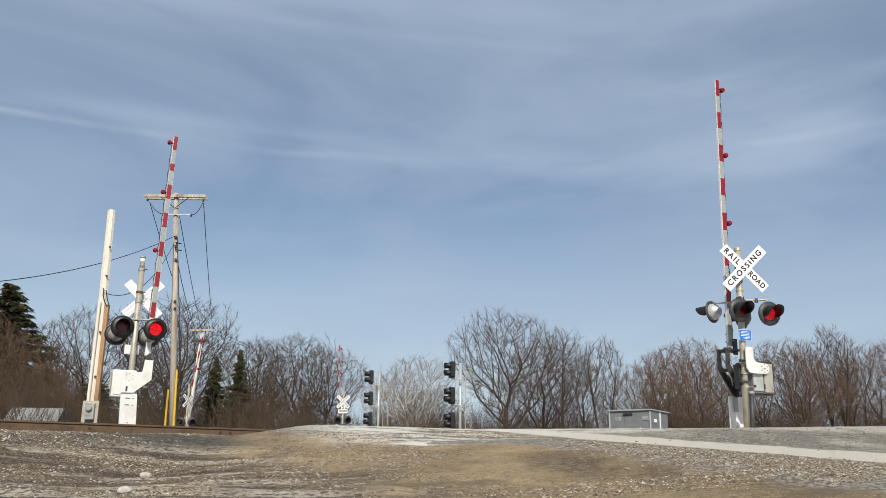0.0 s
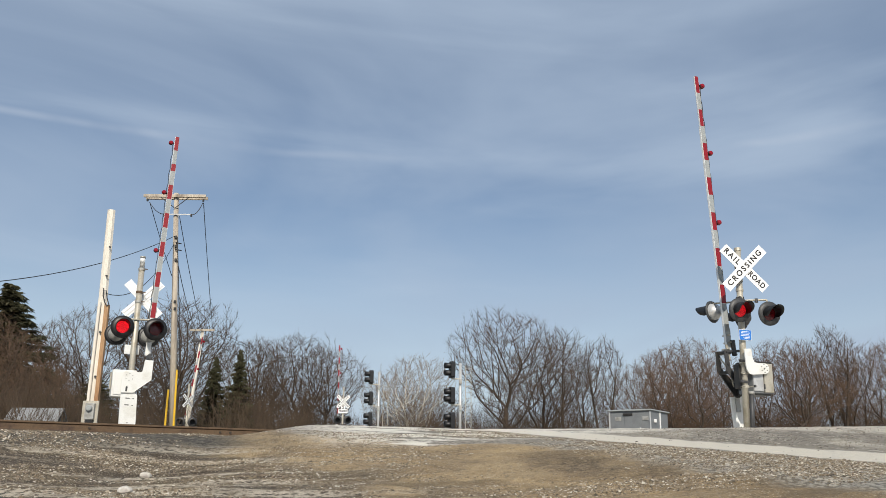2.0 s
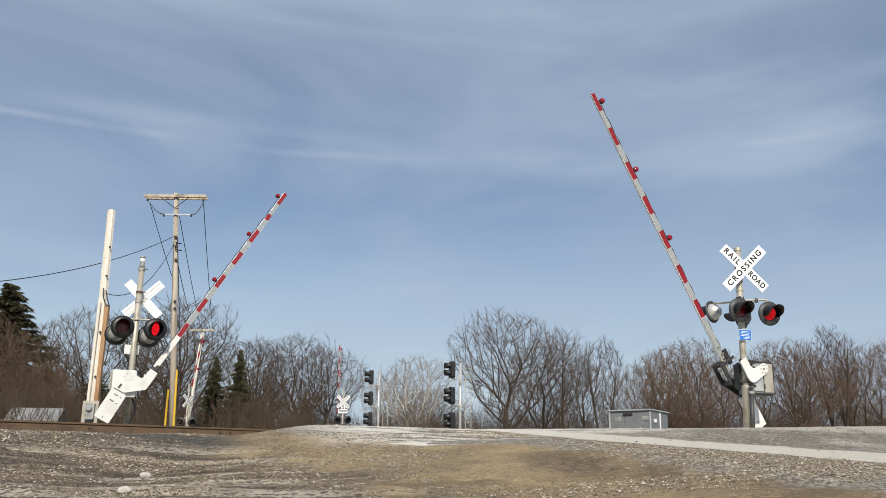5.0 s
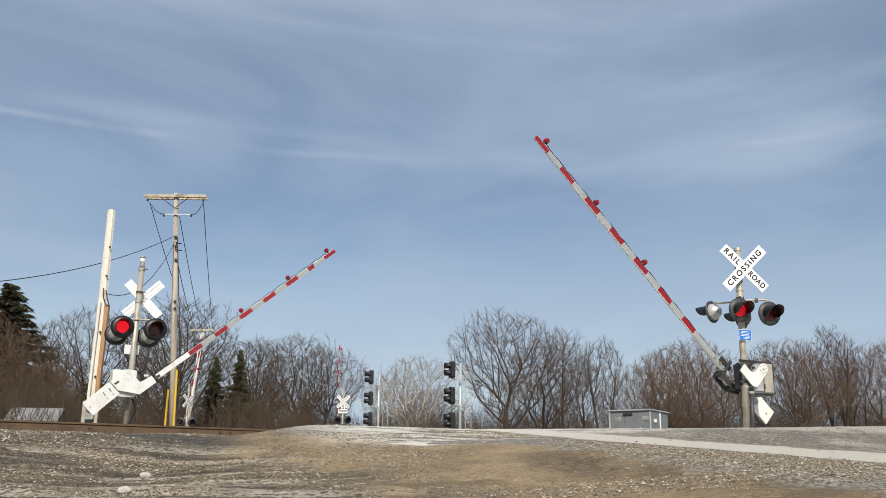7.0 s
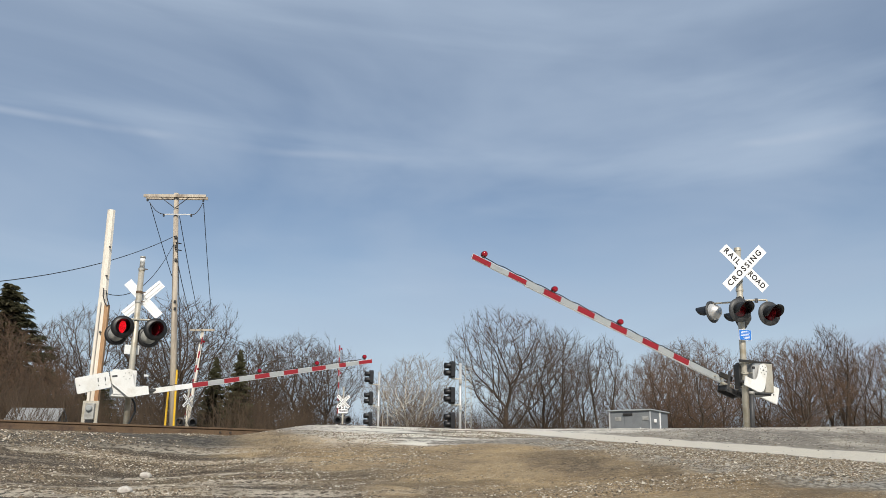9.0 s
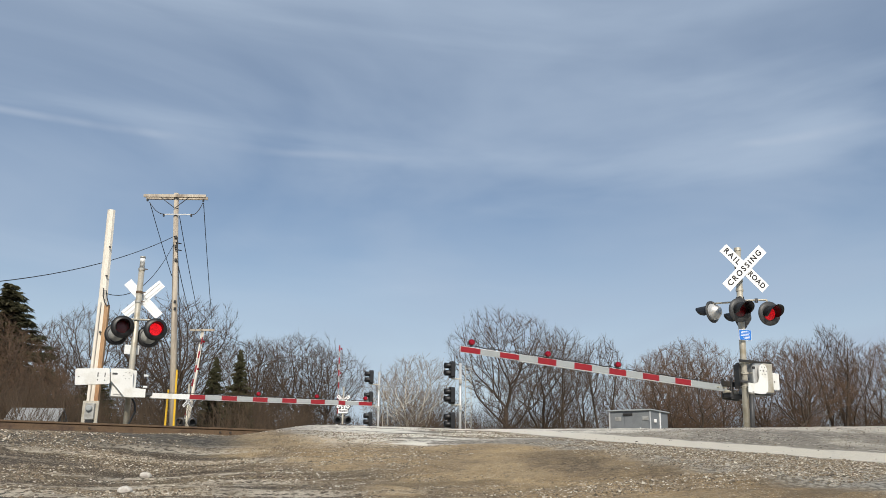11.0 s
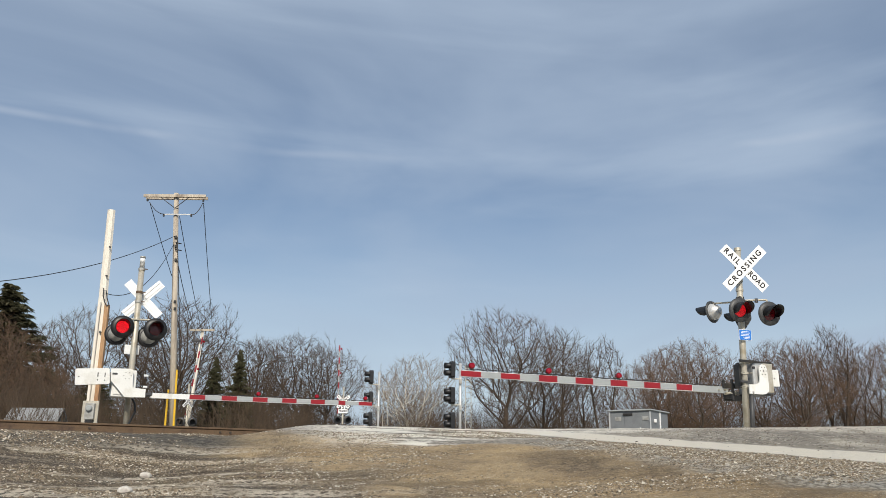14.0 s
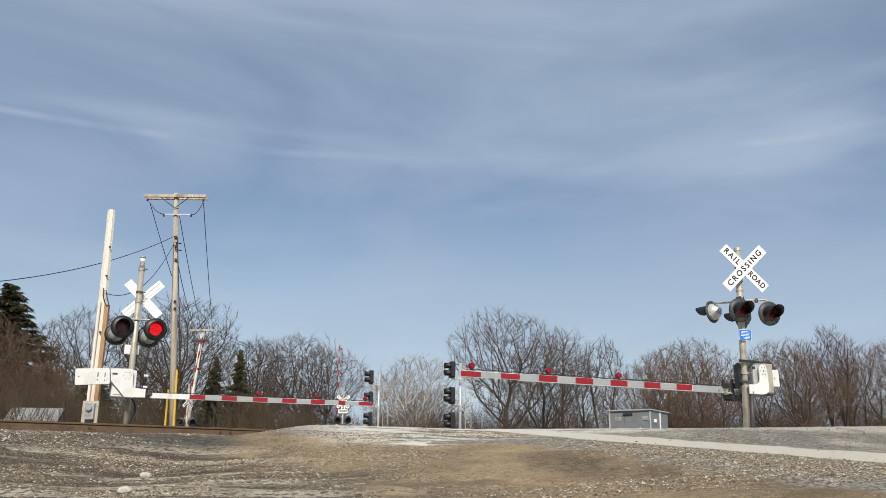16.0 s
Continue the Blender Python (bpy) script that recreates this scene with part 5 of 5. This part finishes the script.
def spruce(m, seed, label, first=None):
    rnd = random.Random(seed)
    th = empty("spruce", m, label, "spruce tree", "dark evergreens")
    part("trunk", tube((0, 0, -0.1), (0, 0, 9.9), 0.16, 0.02, 8), BARK, th)
    vs, fs = [], []
    z = 0.5
    while z < 9.85:
        reach = 2.5 * (1 - z / 10.0) ** 0.85 + 0.08
        n = 9 if z < 7 else 6
        a0 = rnd.uniform(0, 6)
        for i in range(n):
            a = a0 + 6.283 * i / n + rnd.uniform(-0.4, 0.4)
            L = reach * rnd.uniform(0.5, 1.2)
            zb, droop = z + rnd.uniform(-0.16, 0.16), rnd.uniform(0.2, 0.6)
            out = Vector((math.cos(a), math.sin(a), 0))
            sd = Vector((-math.sin(a), math.cos(a), 0))
            steps = max(5, int(L * 14))
            for s in range(steps):
                t = (s + rnd.random()) / steps
                c = Vector((0, 0, zb)) + out * (L * t) + Vector((0, 0, -droop * L * t + 0.25 * L * t * t))
                for side in (-1, 1, 0):
                    ln = (0.30 + 0.25 * (1 - t)) * rnd.uniform(0.6, 1.2) * min(1.0, 0.4 + L / 2)
                    e = c + (sd * side * 0.8 + out * 0.55).normalized() * ln + Vector((0, 0, -0.5 * ln - rnd.uniform(0, 0.2)))
                    w = (out if side else sd) * 0.045
                    o = len(vs)
                    vs += [tuple(c - w), tuple(c + w), tuple(e + Vector((0, 0, 0.02))), tuple(c + Vector((0, 0, -0.10)))]
                    fs += [(o, o + 1, o + 2), (o + 1, o + 3, o + 2)]
        z += rnd.uniform(0.15, 0.26) * (1.0 if z < 8 else 0.7)
    me = bpy.data.meshes.new("foliage")
    me.from_pydata(vs, [], fs)
    me.materials.append(NEEDLE)
    b = new("foliage", me)
    b.parent = th
    return th


S = spruce(pose(-26.9, 52, 1.0) @ Matrix.Diagonal((2.12, 2.12, 1.07, 1)), 5, "tall dark spruce behind brown brush")
for x, y, h, k in ((-22.6, 56, 5.6, 1.1), (-15.1, 57, 6.9, 0.62), (-13.5, 57, 7.4, 0.66), (-30.4, 54, 8.6, 1.5), (-13.9, 88, 6.8, 0.8), (-1.6, 78, 3.6, 0.7)):
    copy_thing(S, pose(0, 0, 0)).matrix_basis = pose(x, y, 1.0, 0, 0, x * 31) @ Matrix.Diagonal((k, k, h / 10, 1))


def brush(name, count, rule, label, thick):
    rnd = random.Random(name)
    limbs = []
    for i in range(count):
        x, y, h = rule(rnd)
        p = Vector((x, y, 0.95))
        d = Vector((rnd.gauss(0, 0.22), rnd.gauss(0, 0.22), 1)).normalized()
        pts = [p]
        for s in range(3):
            d = (d + Vector((rnd.gauss(0, 0.16), rnd.gauss(0, 0.16), 0.05))).normalized()
            pts.append(pts[-1] + d * h / 3)
        r = thick * rnd.uniform(0.6, 1.3)
        limbs.append((pts, r, r * 0.4, 3))
        for s in range(5):
            t = rnd.uniform(0.25, 0.95) * 3
            k = int(t)
            q = pts[k].lerp(pts[k + 1], t - k)
            e = (d + Vector((rnd.gauss(0, 0.6), rnd.gauss(0, 0.6), 0.2))).normalized()
            ln = h * rnd.uniform(0.15, 0.38)
            mid = q + e * ln * 0.5
            limbs.append(([q, mid, mid + (e + Vector((rnd.gauss(0, 0.3), rnd.gauss(0, 0.3), 0.2))).normalized() * ln * 0.5], r * 0.5, r * 0.25, 3))
    ob = new(name, limb_mesh(name, limbs, BRUSHM))
    tagged(ob, label, "brush", kind="stuff")


def edge_brush(rnd):
    k = rnd.uniform(-0.56, 0.56)
    y = rnd.uniform(78 if k > 0.24 else 70, 112)
    h = (3.2 + 0.045 * (y - 62) + (3.4 if k > 0.26 or k < -0.14 else 2.2) * rnd.random() ** 1.8) * (0.82 if -0.125 < k < -0.075 else 1.0)
    return k * y, y, h


def left_brush(rnd):
    y = rnd.uniform(38, 62)
    k = rnd.choice((rnd.uniform(-0.56, -0.42), rnd.uniform(-0.56, -0.16)))
    h = rnd.uniform(1.8, 4.2) if k < -0.44 else rnd.uniform(2.2, 4.6)
    if rnd.random() < 0.03:
        y, k, h = rnd.uniform(31, 35), rnd.uniform(-0.54, -0.43), rnd.uniform(1.8, 3.0)
    if -0.315 < k < -0.262 and y < 53:
        y += 15
    return k * y, y, h * (0.75 if y < 46 and k > -0.47 else 1.0)


brush("undergrowth", 8000, edge_brush, "leafless brown undergrowth along the wood's edge", 0.016)
brush("thicket", 3000, left_brush, "dense leafless brown thicket behind the track", 0.015)


# ---------------------------------------------------------------- what moves
def motions():
    right_angles = [(0.0, 90.6), (1.5, 90.6), (1.7, 89.4), (2.0, 85.3), (2.5, 79.9), (3.0, 75.7), (3.5, 71.4), (4.0, 67.2), (4.2, 65.5), (5.2, 57.5), (6.3, 48.7), (6.5, 47.1), (7.0, 43.0),
                    (7.5, 38.5), (8.0, 31.4), (8.5, 23.9), (9.0, 17.3), (9.2, 15.0), (10.0, 8.2), (11.0, 2.3), (11.3, 0.9), (11.5, 0.0), (11.9, -1.4), (12.2, -1.4), (16.0, -1.4)]
    left_angles = [(0.0, 87.8), (1.85, 87.8), (2.05, 87.3), (2.25, 84.8), (2.5, 81.4), (3.0, 76.4), (3.5, 71.5), (4.0, 67.0), (4.2, 65.2), (5.2, 57.0), (6.3, 48.3), (6.5, 46.3), (7.0, 39.9),
                   (7.5, 31.9), (8.0, 24.2), (8.5, 17.2), (9.0, 10.6), (9.2, 8.2), (10.0, 2.2), (10.6, 0.2), (11.3, 0.1), (16.0, 0.1)]
    for (arm, piv, lenses), angles in ((RIGHT, right_angles), (LEFT, left_angles)):
        walk(arm, [(t, Matrix.Translation(piv) @ pose(0, 0, 0, 0, -a, 0)) for t, a in angles])
        # the two lights of a mast flash in turn; with each change a lens plate turns over
        flashes = ([(0.45, 1.07), (1.67, 2.27), (2.87, 3.47), (5.27, 5.9), (6.57, 7.17), (7.77, 8.37), (8.97, 9.17), (10.4, 10.77), (11.37, 11.87), (12.57, 13.07), (13.77, 14.27)],
                   [(-1.0, 0.45), (1.07, 1.67), (2.27, 2.87), (3.47, 3.67), (4.97, 5.27), (5.9, 6.57), (7.17, 7.77), (8.37, 8.97), (10.77, 11.37), (11.87, 12.57), (13.07, 13.77), (14.27, 14.63), (15.95, 17.0)])
        for lens, on in zip(lenses, flashes):
            if arm is RIGHT[0]:
                on = [(a, b) for a, b in on if b - a > 0.25 and a < 15]
            base = lens.matrix_basis.copy()
            ang = 0.0 if on[0][0] < 0 else 180.0
            rows = [(0.0, ang)]
            for a, b in on:
                for t in (a, b):
                    if 0 < t < 15.95:
                        rows += [(t - 1 / 30, ang), (t, ang + 60), (t + 1 / 30, ang + 120), (t + 2 / 30, ang + 180)]
                        ang += 180
            if on[-1][0] > 15:
                rows += [(15.9, ang), (15.93, ang + 60), (15.97, ang + 120), (16.0, ang + 180)]
            else:
                rows.append((16.0, ang))
            walk(lens, [(t, base @ pose(0, 0, 0, 0, 0, a)) for t, a in rows])


motions()
